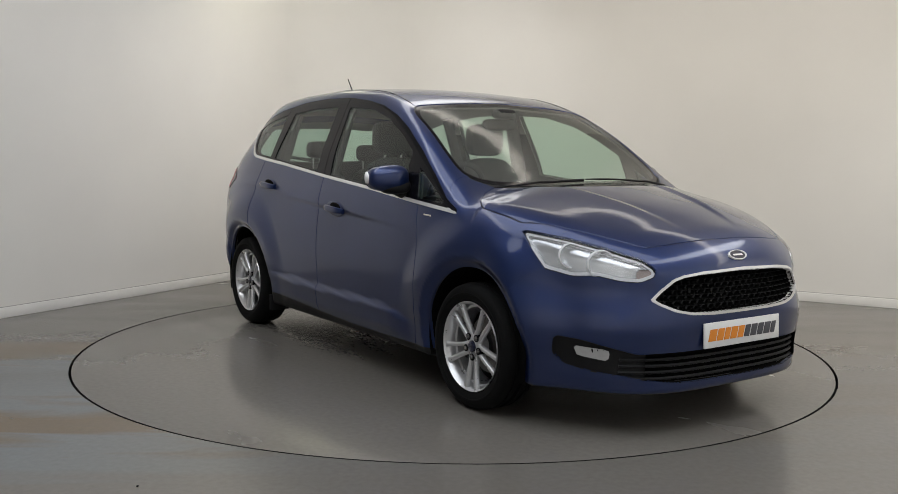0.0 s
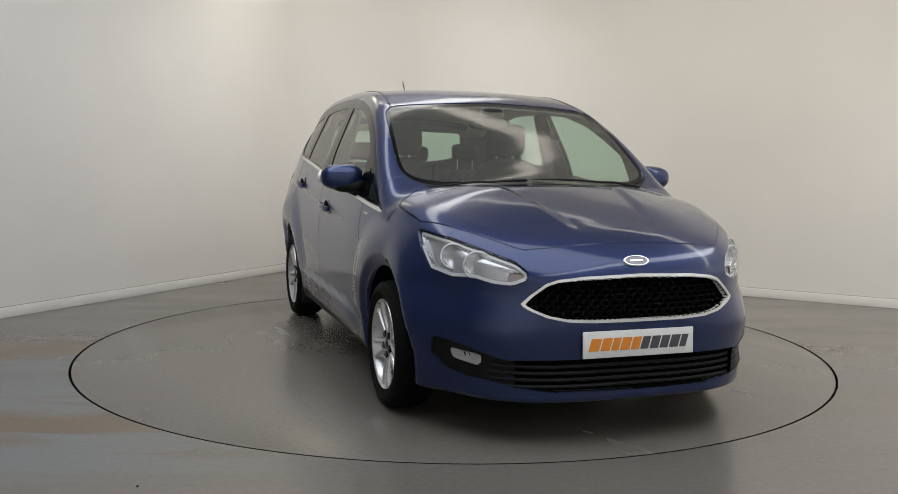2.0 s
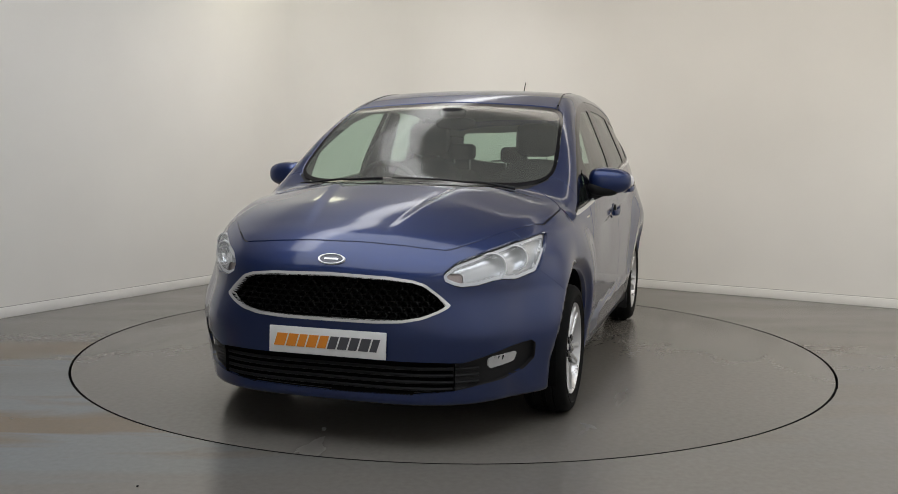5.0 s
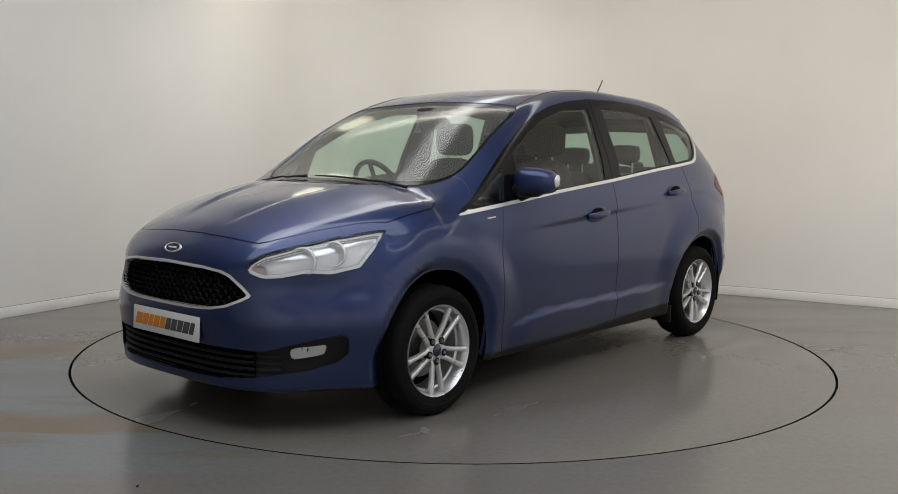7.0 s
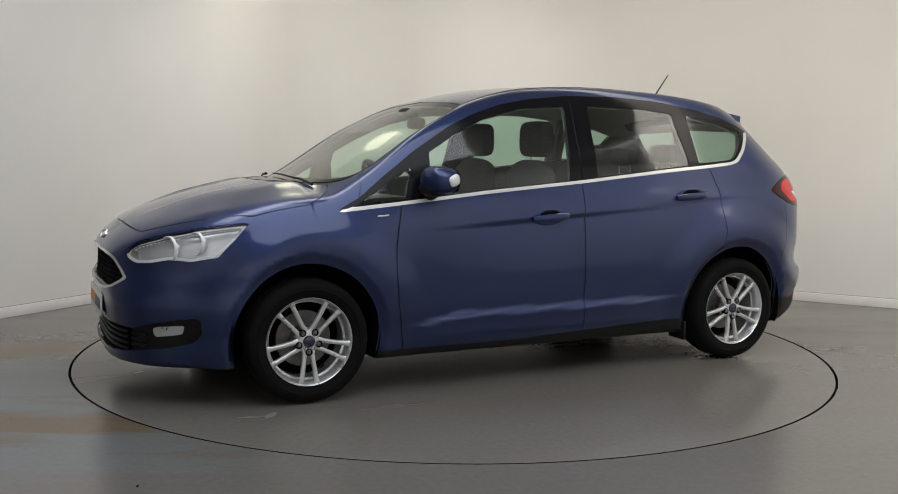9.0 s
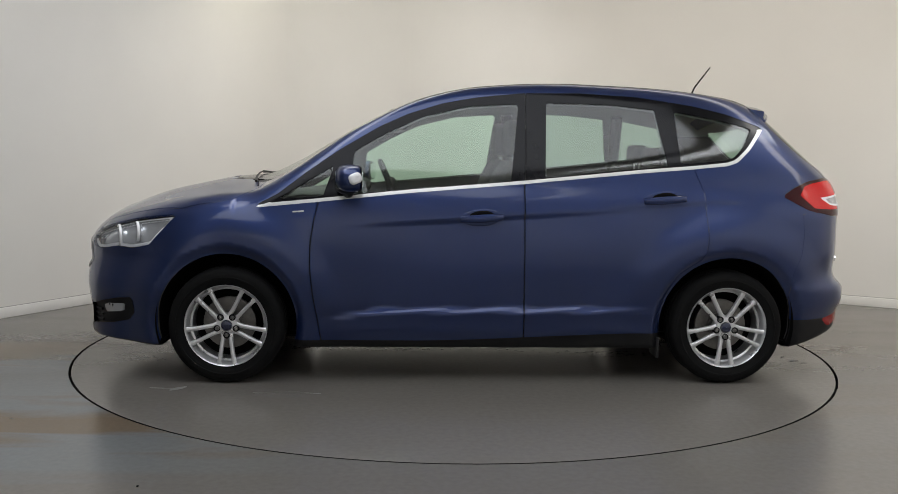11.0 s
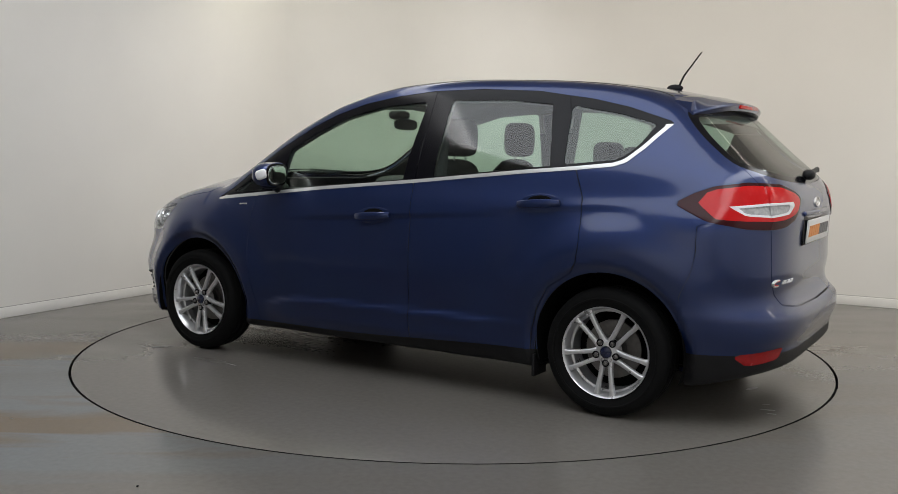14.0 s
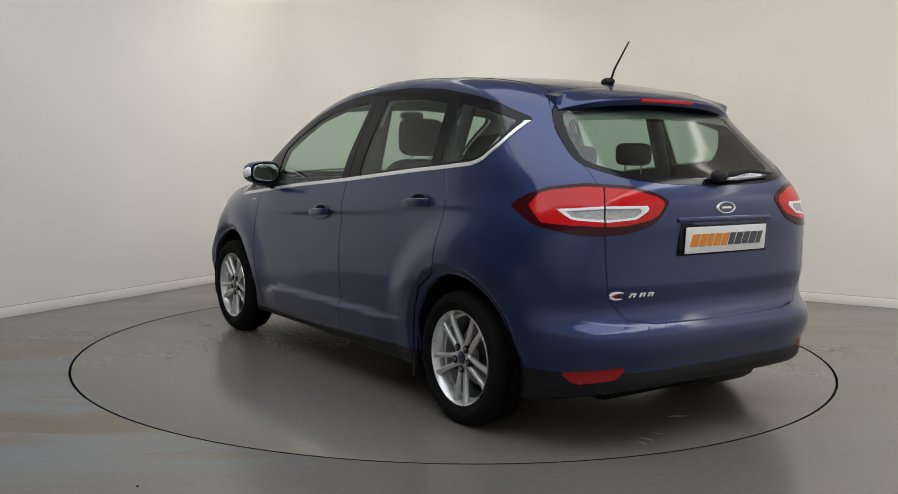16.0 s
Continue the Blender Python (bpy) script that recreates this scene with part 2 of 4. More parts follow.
def field(p):
    """Below zero inside the body."""
    x, y, z = p[..., 0], np.abs(p[..., 1]), p[..., 2]
    roof = 0.868 - 0.45 * (z - 1.05) - 0.05 * step(0.2, 1.2, x)
    w = smin(FLANK(z), roof, 0.05)
    # swollen arches with a rolled lip round each wheel
    for hx, hz, front in ((HUB_X[0], 0.32, 1), (HUB_X[1], 0.32, 0)):
        r = np.hypot(x - hx, z - hz)
        w = w + 0.026 * step(0.64, 0.46, r) * step(0.3, 0.62, z) - 0.03 * step(0.415, 0.36, r)
        w = w + 0.012 * step(0.56, 0.4, r) * step(0.05, 0.2, z) * step(0.62, 0.3, z)
        w = w + front * 0.055 * step(1.25, 1.55, x) * step(0.60, 0.37, r) * step(0.05, 0.2, z)
    w = w + 0.014 * step(-0.9, -1.5, x) * step(1.04, 0.86, z) * step(0.5, 0.8, z)
    # hollow under the handle line, and the rising fold low on the doors
    zc = 0.925 - 0.072 * (x + 0.6)
    w = w - 0.012 * step(0.0, 0.024, zc - z) * step(0.34, 0.03, zc - z) * step(0.7, 0.0, x) * step(-1.62, -0.95, x)
    zs = 0.388 - 0.01 * (x + 0.1) - 0.05 * step(0.4, 0.78, x)
    w = w + 0.024 * step(zs + 0.028, zs - 0.012, z) * step(0.2, 0.30, z) * step(0.78, 0.5, x) * step(-1.1, -0.6, x)
    a, b = NOSE(z) - 0.4, TAIL(z) - 0.9
    u = np.maximum(x - 0.4, 0) / a
    v = np.maximum(-0.9 - x, 0) / b
    nf = 3.1 + 0.6 * step(0.66, 0.45, z)
    n = 4.8 - 0.4 * step(0.85, 1.1, z)
    side = np.where(x > 0, (u ** nf + (y / w) ** nf) ** (1 / nf), (v ** n + (y / w) ** n) ** (1 / n)) - 1
    side = side * 0.85
    crown = 0.075 + 0.085 * step(0.5, 1.25, x) + 0.05 * step(1.4, 2.0, x)
    # two folds run down the bonnet, closing towards the nose
    fold = y - 0.36 + 0.2 * (x - 1.2)
    swell = (0.012 * step(-0.06, 0.0, fold) - 0.011 * step(0.0, 0.3, fold)) * step(2.0, 1.6, x) * step(1.08, 1.2, x)
    slope = np.where(x > 1.2, 1.08, np.where(x > 0.2, 1.12, 1.03))
    top = (z - (TOP(x) - crown * y * y + swell)) / slope
    low = 0.178 + 0.09 * step(1.7, 2.25, -x) - z
    return smax(smax(side, top, 0.075), low, 0.04)


def grad(p):
    e = 1e-3
    g = np.stack([field(p + d) - field(p - d) for d in np.eye(3) * e], -1)
    return g / np.maximum(np.linalg.norm(g, axis=-1, keepdims=True), 1e-9)


AXIS = ((1.2, 0.55), (-1.35, 0.72))


def cast(o, d, far=2.5):
    """The first way out of the body from inside points along d."""
    lo, hi = np.zeros(o.shape[:-1]), np.full(o.shape[:-1], far)
    for _ in range(34):
        m = (lo + hi) / 2
        inside = field(o + d * m[..., None]) < 0
        lo, hi = np.where(inside, m, lo), np.where(inside, hi, m)
    return o + d * lo[..., None]


# ---- helpers for meshes ----
def link_mesh(name, verts, faces, mat, parent=None, label="", normals=None, smooth=True, at=None):
    me = bpy.data.meshes.new(name)
    me.from_pydata([tuple(float(c) for c in v) for v in verts], [], faces)
    me.materials.append(mat)
    if smooth:
        me.polygons.foreach_set("use_smooth", [True] * len(me.polygons))
    if normals is not None:
        me.normals_split_custom_set_from_vertices([tuple(float(c) for c in n) for n in normals])
    ob = new(name, me)
    if at is not None:
        ob.matrix_basis = at
    if parent:
        ob.parent = parent
    return tagged(ob, label) if label else ob


def part(name, bm, mat, parent=None, label="", smooth=True, at=None, sharp=35):
    me = bpy.data.meshes.new(name)
    bmesh.ops.recalc_face_normals(bm, faces=bm.faces)
    bm.to_mesh(me)
    bm.free()
    me.materials.append(mat)
    if smooth:
        me.polygons.foreach_set("use_smooth", [True] * len(me.polygons))
        me.set_sharp_from_angle(angle=radians(sharp))
    ob = new(name, me)
    if at is not None:
        ob.matrix_basis = at
    if parent:
        ob.parent = parent
    return tagged(ob, label) if label else ob


def box(bm, lo, hi, bevel=0.0, seg=2, m=None):
    r = bmesh.ops.create_cube(bm, size=1)
    s = [hi[i] - lo[i] for i in range(3)]
    c = [(hi[i] + lo[i]) / 2 for i in range(3)]
    bmesh.ops.transform(bm, matrix=Matrix.Translation(c) @ Matrix.Diagonal((*s, 1)), verts=r["verts"])
    if bevel:
        es = list({e for v in r["verts"] for e in v.link_edges})
        r = bmesh.ops.bevel(bm, geom=es, offset=bevel, segments=seg, profile=0.5, affect="EDGES", clamp_overlap=True)
    vs = list({v for v in r["verts"]})
    if m is not None:
        bmesh.ops.transform(bm, matrix=m, verts=vs)
    return vs


def lathe(bm, profile, steps=48, m=None, closed=False):
    """A profile of (radius, height) turned round z."""
    rings = []
    for i in range(steps):
        a = 2 * math.pi * i / steps
        rings.append([bm.verts.new((m or Matrix()) @ Vector((r * math.cos(a), r * math.sin(a), h))) for r, h in profile])
    n = len(profile)
    for i in range(steps):
        a, b = rings[i], rings[(i + 1) % steps]
        for j in range(n if closed else n - 1):
            bm.faces.new((a[j], b[j], b[(j + 1) % n], a[(j + 1) % n]))


def tube(bm, path, radius, sides=8):
    """A round bar along a path; radius may be a list."""
    path = [Vector(p) for p in path]
    rs = radius if isinstance(radius, (list, tuple)) else [radius] * len(path)
    rings = []
    for i, p in enumerate(path):
        d = (path[min(i + 1, len(path) - 1)] - path[max(i - 1, 0)]).normalized()
        q = d.to_track_quat("Z", "Y")
        rings.append([bm.verts.new(p + q @ Vector((rs[i] * math.cos(2 * math.pi * k / sides), rs[i] * math.sin(2 * math.pi * k / sides), 0))) for k in range(sides)])
    for a, b in zip(rings, rings[1:]):
        for k in range(sides):
            bm.faces.new((a[k], a[(k + 1) % sides], b[(k + 1) % sides], b[k]))
    bm.faces.new(rings[0][::-1])
    bm.faces.new(rings[-1])


def blob(bm, centre, half, power=2.6, m=None, seg=28):
    """A rounded block."""
    vs = []
    r = bmesh.ops.create_uvsphere(bm, u_segments=seg, v_segments=seg // 2, radius=1)
    for v in r["verts"]:
        d = v.co.normalized()
        k = (abs(d.x) ** power + abs(d.y) ** power + abs(d.z) ** power) ** (-1 / power)
        v.co = Vector((d.x * k * half[0], d.y * k * half[1], d.z * k * half[2]))
    bmesh.ops.transform(bm, matrix=Matrix.Translation(centre) @ (m or Matrix()), verts=r["verts"])


# ---- the studio ----
def studio():
    rot = ROOM
    r = 2.2484 + 0.006
    # floor: a sheet with a round hole for the disc
    n = 144
    ring = [Vector((r * math.cos(2 * math.pi * i / n), r * math.sin(2 * math.pi * i / n), 0)) for i in range(n)]
    inv = rot.inverted()
    outer = []
    for p in ring:
        q = inv @ p
        d = Vector((q.x, q.y, 0)).normalized()
        s = min((RIGHT + 0.3) / d.x if d.x > 0 else (LEFT - 0.3) / d.x if d.x < 0 else 1e9, (BACK + 0.3) / d.y if d.y > 0 else (NEAR - 0.3) / d.y if d.y < 0 else 1e9)
        outer.append(rot @ (d * s))
    # corners of the room close the sheet
    verts = [tuple(p) for p in ring] + [tuple(p) for p in outer]
    faces = [(i, n + i, n + (i + 1) % n, (i + 1) % n) for i in range(n)]
    corners = [rot @ Vector(c) for c in ((LEFT - 0.3, BACK + 0.3, 0), (RIGHT + 0.3, BACK + 0.3, 0), (RIGHT + 0.3, NEAR - 0.3, 0), (LEFT - 0.3, NEAR - 0.3, 0))]
    for c in corners:
        d = c.normalized()
        k = max(range(n), key=lambda i: min(ring[i].normalized().dot(d), ring[(i + 1) % n].normalized().dot(d)))
        verts.append(tuple(c))
        faces.append((n + k, len(verts) - 1, n + (k + 1) % n))
    floor = link_mesh("floor", verts, faces, FLOOR, smooth=False)
    tagged(floor, "grey painted concrete floor with rusty and bluish scuffs", "floor", kind="structure")
    bm = bmesh.new()
    lathe(bm, [(r + 0.001, -0.002), (r + 0.001, -0.06)], n)
    tagged(part("pit_edge", bm, PIT), "dark edge of the floor round the turntable", "trim", kind="structure")
    bm = bmesh.new()
    box(bm, (-2.6, -2.6, -0.12), (2.6, 2.6, -0.06))
    tagged(part("pit_floor", bm, PIT, smooth=False), "dark pit below the gap round the turntable", "pit", kind="structure")
    # the out-of-view left stretch is coloured dark so the car mirrors less light
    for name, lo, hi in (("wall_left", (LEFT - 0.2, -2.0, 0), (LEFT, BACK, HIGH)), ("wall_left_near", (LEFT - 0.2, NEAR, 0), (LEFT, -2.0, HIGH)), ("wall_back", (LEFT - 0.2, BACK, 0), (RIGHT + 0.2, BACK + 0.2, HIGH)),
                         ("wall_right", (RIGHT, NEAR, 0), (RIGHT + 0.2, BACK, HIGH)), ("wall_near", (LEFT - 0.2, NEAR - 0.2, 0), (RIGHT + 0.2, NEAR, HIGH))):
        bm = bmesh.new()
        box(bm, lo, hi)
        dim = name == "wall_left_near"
        tagged(part(name, bm, UNSEEN_DARK if dim else WALL, smooth=False, at=rot), "unseen stretch of wall, coloured dark to dim the car's flank" if dim else "plain off-white painted studio wall", "wall", kind="structure")
    bm = bmesh.new()
    box(bm, (LEFT - 0.2, NEAR - 0.2, HIGH), (RIGHT + 0.2, BACK + 0.2, HIGH + 0.15))
    tagged(part("ceiling", bm, WALL, smooth=False, at=rot), "plain off-white ceiling", "ceiling", kind="structure")
    # the walls meet in a rounded corner
    def arc(rad, z0, z1, depth):
        c = Vector((LEFT + 0.9, BACK - 0.9, 0))
        verts, faces = [], []
        k = 20
        for i in range(k + 1):
            a = math.pi - math.pi / 2 * i / k
            d = Vector((math.cos(a), math.sin(a), 0))
            for r_, z in ((rad, z0), (rad, z1), (rad + depth, z1), (rad + depth, z0)):
                q = c + d * r_
                verts.append((q.x, q.y, z))
        for i in range(k):
            for j in range(4):
                faces.append((4 * i + j, 4 * i + (j + 1) % 4, 4 * i + 4 + (j + 1) % 4, 4 * i + 4 + j))
        return verts, faces
    v, f = arc(0.9, 0.0, HIGH, 0.01)
    bend = link_mesh("wall_corner", v, f, WALL, at=rot, smooth=True)
    bend.data.set_sharp_from_angle(angle=radians(30))
    tagged(bend, "rounded off-white corner of the studio walls", "wall", kind="structure")
    v, f = arc(0.886, 0.0, 0.075, 0.014)
    tagged(link_mesh("baseboard_corner", v, f, SKIRT, at=rot, smooth=False), "curved white skirting board", "baseboard", kind="structure")
    t = 0.014
    for name, lo, hi in (("baseboard_left", (LEFT, NEAR, 0), (LEFT + t, BACK - 0.9, 0.075)), ("baseboard_back", (LEFT + 0.9, BACK - t, 0), (RIGHT, BACK, 0.075))):
        bm = bmesh.new()
        box(bm, lo, hi, 0.004, 2)
        tagged(part(name, bm, SKIRT, at=rot), "low white painted skirting board", "baseboard", kind="structure")
        # the skirting's shadow line, put in as a thin grey strip
        bm = bmesh.new()
        if "left" in name:
            box(bm, (LEFT, NEAR, 0.075), (LEFT + 0.003, BACK - 0.9, 0.081), 0.001, 1)
        else:
            box(bm, (LEFT + 0.9, BACK - 0.003, 0.075), (RIGHT, BACK, 0.081), 0.001, 1)
        tagged(part(name.replace("baseboard", "trim"), bm, SHADOWLINE, at=rot), "thin grey strip painted as the shadow line along the skirting", "trim", kind="structure")


SMEARS = ((-2.03, 0.40, 0.035, 0.010, 0.3), (-2.06, 0.46, 0.022, 0.007, 0.1), (-2.0, 0.30, 0.02, 0.006, 0.5), (-1.86, 0.02, 0.05, 0.014, 1.2), (1.90, -0.02, 0.03, 0.010, 0.4), (1.46, 1.08, 0.05, 0.02, 0.9))


def turntable():
    bm = bmesh.new()
    r = 2.2484 - 0.007
    lathe(bm, [(0.0005, 0.0), (0.6, 0.0), (1.4, 0.0), (r - 0.004, 0.0), (r - 0.001, -0.001)], 180)
    disc = part("turntable", bm, DISC, smooth=True)
    tagged(disc, "round grey turntable disc flush with the floor", "turntable")
    bm = bmesh.new()
    lathe(bm, [(r - 0.001, -0.001), (r, -0.004), (r, -0.055)], 180)
    part("disc_edge", bm, PIT, disc, "dark steel edge")
    # dried water marks behind the car
    for cx, cy, a, b, turn in SMEARS:
        bm = bmesh.new()
        ring = []
        for i in range(40):
            t = 2 * math.pi * i / 40
            k = 1 + 0.28 * noise.noise(Vector((math.cos(t) * 1.7 + cx * 5, math.sin(t) * 1.7, cy * 3)))
            q = Matrix.Rotation(turn, 3, "Z") @ Vector((a * k * math.cos(t), b * k * math.sin(t), 0))
            ring.append(bm.verts.new((cx + q.x, cy + q.y, 0.0012)))
        bm.faces.new(ring)
        part("water_mark", bm, SMEAR, disc, "pale dried water mark", smooth=False)
    return disc


# ---- cutting the body's skin into panels ----
def polygon(points, ax, ay, bounds=None):
    """Signed distance to a closed outline, over two coordinates of the skin."""
    q = np.array(points, float)

    def at(p):
        a, b = ax(p), ay(p)
        d = np.full(len(p), 1e9)
        sign = np.ones(len(p))
        for i in range(len(q)):
            (x0, y0), (x1, y1) = q[i - 1], q[i]
            ex, ey = x1 - x0, y1 - y0
            t = np.clip(((a - x0) * ex + (b - y0) * ey) / (ex * ex + ey * ey + 1e-12), 0, 1)
            d = np.minimum(d, np.hypot(a - x0 - t * ex, b - y0 - t * ey))
            c1, c2 = (b >= y0), (b < y1)
            c3 = ex * (b - y0) > ey * (a - x0)
            flip = (c1 & c2 & c3) | (~c1 & ~c2 & ~c3)
            sign = np.where(flip, -sign, sign)
        d = d * sign
        if bounds is not None:
            d = np.maximum(d, bounds(p))
        return d
    return at


def rounded(points, n=6, r=0.3):
    """Corner-cut smoothing of an outline (Chaikin)."""
    pts = [tuple(p) for p in points]
    for _ in range(2):
        out = []
        for i, a in enumerate(pts):
            b = pts[(i + 1) % len(pts)]
            out += [tuple(a[k] * (1 - r) + b[k] * r for k in (0, 1)), tuple(a[k] * r + b[k] * (1 - r) for k in (0, 1))]
        pts = out
    return pts


X, Y, Z = (lambda p: p[:, 0]), (lambda p: p[:, 1]), (lambda p: p[:, 2])
XMY = lambda p: p[:, 0] - p[:, 1]
FRONT_TURN = lambda p: np.arctan2(p[:, 1], p[:, 0] - 1.0)
REAR_TURN = lambda p: np.arctan2(p[:, 1], -(p[:, 0] + 1.2))


class Skin:
    """The left half of the body as a fine net, which cuts divide."""

    def __init__(self):
        (x0, z0), (x1, z1) = AXIS
        rows = []
        nf, nm, nr, nphi = 64, 150, 64, 150
        phi = np.linspace(-math.pi / 2, math.pi / 2, nphi)
        for i in range(nf):
            # front fan, from the nose backwards
            th = (i + 0.02) / nf * math.pi / 2
            o = np.tile((x0, 0, z0), (nphi, 1))
            d = np.stack([np.full(nphi, math.cos(th)), math.sin(th) * np.cos(phi), math.sin(th) * np.sin(phi)], 1)
            rows.append((o, d))
        for i in range(nm + 1):
            u = i / nm
            o = np.tile((x0 + (x1 - x0) * u, 0, z0 + (z1 - z0) * u), (nphi, 1))
            d = np.stack([np.zeros(nphi), np.cos(phi), np.sin(phi)], 1)
            rows.append((o, d))
        for i in range(nr - 1, -1, -1):
            th = (i + 0.02) / nr * math.pi / 2
            o = np.tile((x1, 0, z1), (nphi, 1))
            d = np.stack([np.full(nphi, -math.cos(th)), math.sin(th) * np.cos(phi), math.sin(th) * np.sin(phi)], 1)
            rows.append((o, d))
        o, d = np.array([r[0] for r in rows]), np.array([r[1] for r in rows])
        p = cast(o, d)
        p[:, 0, 1] = p[:, -1, 1] = 0
        m = len(rows)
        self.v = p.reshape(-1, 3)
        idx = np.arange(m * nphi).reshape(m, nphi)
        q = np.stack([idx[:-1, :-1], idx[:-1, 1:], idx[1:, 1:], idx[1:, :-1]], -1).reshape(-1, 4)
        self.all = [tuple(f) for f in q.tolist()]

    def split(self, faces, g):
        """Faces with g below zero, and the rest, cut along g = 0."""
        used = np.unique(np.fromiter((i for f in faces for i in f), int)) if faces else np.zeros(0, int)
        val = np.zeros(len(self.v))
        if len(used):
            w = g(self.v[used])
            val[used] = np.where(np.abs(w) < 1e-6, 1e-6, w)
        inside, outside, made, extra = [], [], {}, []
        n0 = len(self.v)
        vl = val.tolist()

        def cutpoint(a, b):
            key = (a, b) if a < b else (b, a)
            if key not in made:
                t = vl[key[0]] / (vl[key[0]] - vl[key[1]])
                made[key] = n0 + len(extra)
                extra.append(self.v[key[0]] * (1 - t) + self.v[key[1]] * t)
            return made[key]
        for f in faces:
            s = [vl[i] < 0 for i in f]
            if all(s):
                inside.append(f)
            elif not any(s):
                outside.append(f)
            else:
                a_, b_ = [], []
                for k, i in enumerate(f):
                    j = f[(k + 1) % len(f)]
                    (a_ if s[k] else b_).append(i)
                    if s[k] != s[(k + 1) % len(f)]:
                        c = cutpoint(i, j)
                        a_.append(c)
                        b_.append(c)
                if len(a_) > 2:
                    inside.append(tuple(a_))
                if len(b_) > 2:
                    outside.append(tuple(b_))
        if extra:
            self.v = np.concatenate([self.v, np.array(extra)])
        return inside, outside

    def take(self, faces, g, gap=0.003):
        inside, rest = self.split(faces, lambda p: g(p) + gap)
        _, rest = self.split(rest, lambda p: g(p) - gap)
        return inside, rest

    def panel(self, name, faces, mat, parent, sides="LR", label="", out=0.0, thick=0.006, shadow=True):
        """Panels of the left (L), right (R) or both sides in one (B)."""
        used = sorted({i for f in faces for i in f})
        at = {i: k for k, i in enumerate(used)}
        v = self.v[used]
        nrm = grad(v)
        nrm[np.abs(v[:, 1]) < 1e-6, 1] = 0
        nrm /= np.linalg.norm(nrm, axis=1, keepdims=True)
        v = v + nrm * out
        fs = [tuple(at[i] for i in f) for f in faces]
        count = {}
        for f in fs:
            for k in range(len(f)):
                e = (f[k], f[(k + 1) % len(f)])
                count[e] = count.get(e, 0) + 1
        edges = [e for e in count if (e[1], e[0]) not in count]
        if sides == "B":
            edges = [e for e in edges if max(abs(v[e[0], 1]), abs(v[e[1], 1])) > 1e-5]
        # the turned-in rim of the sheet
        rim = sorted({i for e in edges for i in e})
        low = {i: len(v) + k for k, i in enumerate(rim)}
        vv = np.concatenate([v, v[rim] - nrm[rim] * thick]) if rim else v
        nn = np.concatenate([nrm, nrm[rim]]) if rim else nrm
        fs = fs + [(e[1], e[0], low[e[0]], low[e[1]]) for e in edges]
        made = []
        flip = np.array([1, -1, 1])
        # the net runs so that its faces look outwards on the right after mirroring
        c = vv[list(fs[0][:3])]
        if np.dot(np.cross(c[1] - c[0], c[2] - c[0]), nn[fs[0][0]]) < 0:
            fs = [f[::-1] for f in fs]
        if sides == "B":
            n = len(vv)
            mid = np.abs(vv[:, 1]) < 1e-5
            to = [i if mid[i] else n + i for i in range(n)]
            v2 = np.concatenate([vv, vv * flip])
            n2 = np.concatenate([nn, nn * flip])
            f2 = fs + [tuple(to[i] for i in f)[::-1] for f in fs]
            keep = sorted({i for f in f2 for i in f})
            re = {i: k for k, i in enumerate(keep)}
            made.append(link_mesh(name, v2[keep], [tuple(re[i] for i in f) for f in f2], mat, parent, label, n2[keep]))
        if "L" in sides:
            made.append(link_mesh(name, vv, fs, mat, parent, label, nn))
        if "R" in sides:
            made.append(link_mesh(name, vv * flip, [f[::-1] for f in fs], mat, parent, label, nn * flip))
        for ob in made:
            if not shadow:
                ob.visible_shadow = False
        return made


def surface_at(y, z, front=True):
    """Where the nose or the tail lies at a height and an offset."""
    o = np.array([[1.0 if front else -1.2, y, z]], float)
    d = np.array([[1.0 if front else -1.0, 0, 0]])
    return cast(o, d)[0]


def side_at(x, z):
    return cast(np.array([[x, 0.3, z]], float), np.array([[0, 1.0, 0]]))[0]


def top_at(x, y):
    return cast(np.array([[x, y, 0.7]], float), np.array([[0, 0, 1.0]]))[0]


BELT = ((1.073, 0.931), (0.754, 0.964), (0.276, 1.015), (-0.32, 1.067), (-0.917, 1.128), (-1.217, 1.153), (-1.40, 1.172), (-1.455, 1.19), (-1.529, 1.255), (-1.625, 1.367))
UPPER = ((-1.42, 1.435), (-1.238, 1.476), (-0.934, 1.521), (-0.629, 1.537), (-0.322, 1.533), (-0.076, 1.506), (0.107, 1.472), (0.289, 1.414), (0.439, 1.345), (0.647, 1.221), (0.824, 1.096), (0.968, 0.985))


def polyline(points, width):
    q = np.array(points, float)

    def at(p):
        d = np.full(len(p), 1e9)
        for (x0, y0), (x1, y1) in zip(q[:-1], q[1:]):
            ex, ey = x1 - x0, y1 - y0
            t = np.clip(((p[:, 0] - x0) * ex + (p[:, 2] - y0) * ey) / (ex * ex + ey * ey), 0, 1)
            d = np.minimum(d, np.hypot(p[:, 0] - x0 - t * ex, p[:, 2] - y0 - t * ey))
        return np.maximum(d - width, 0.3 - p[:, 1])
    return at


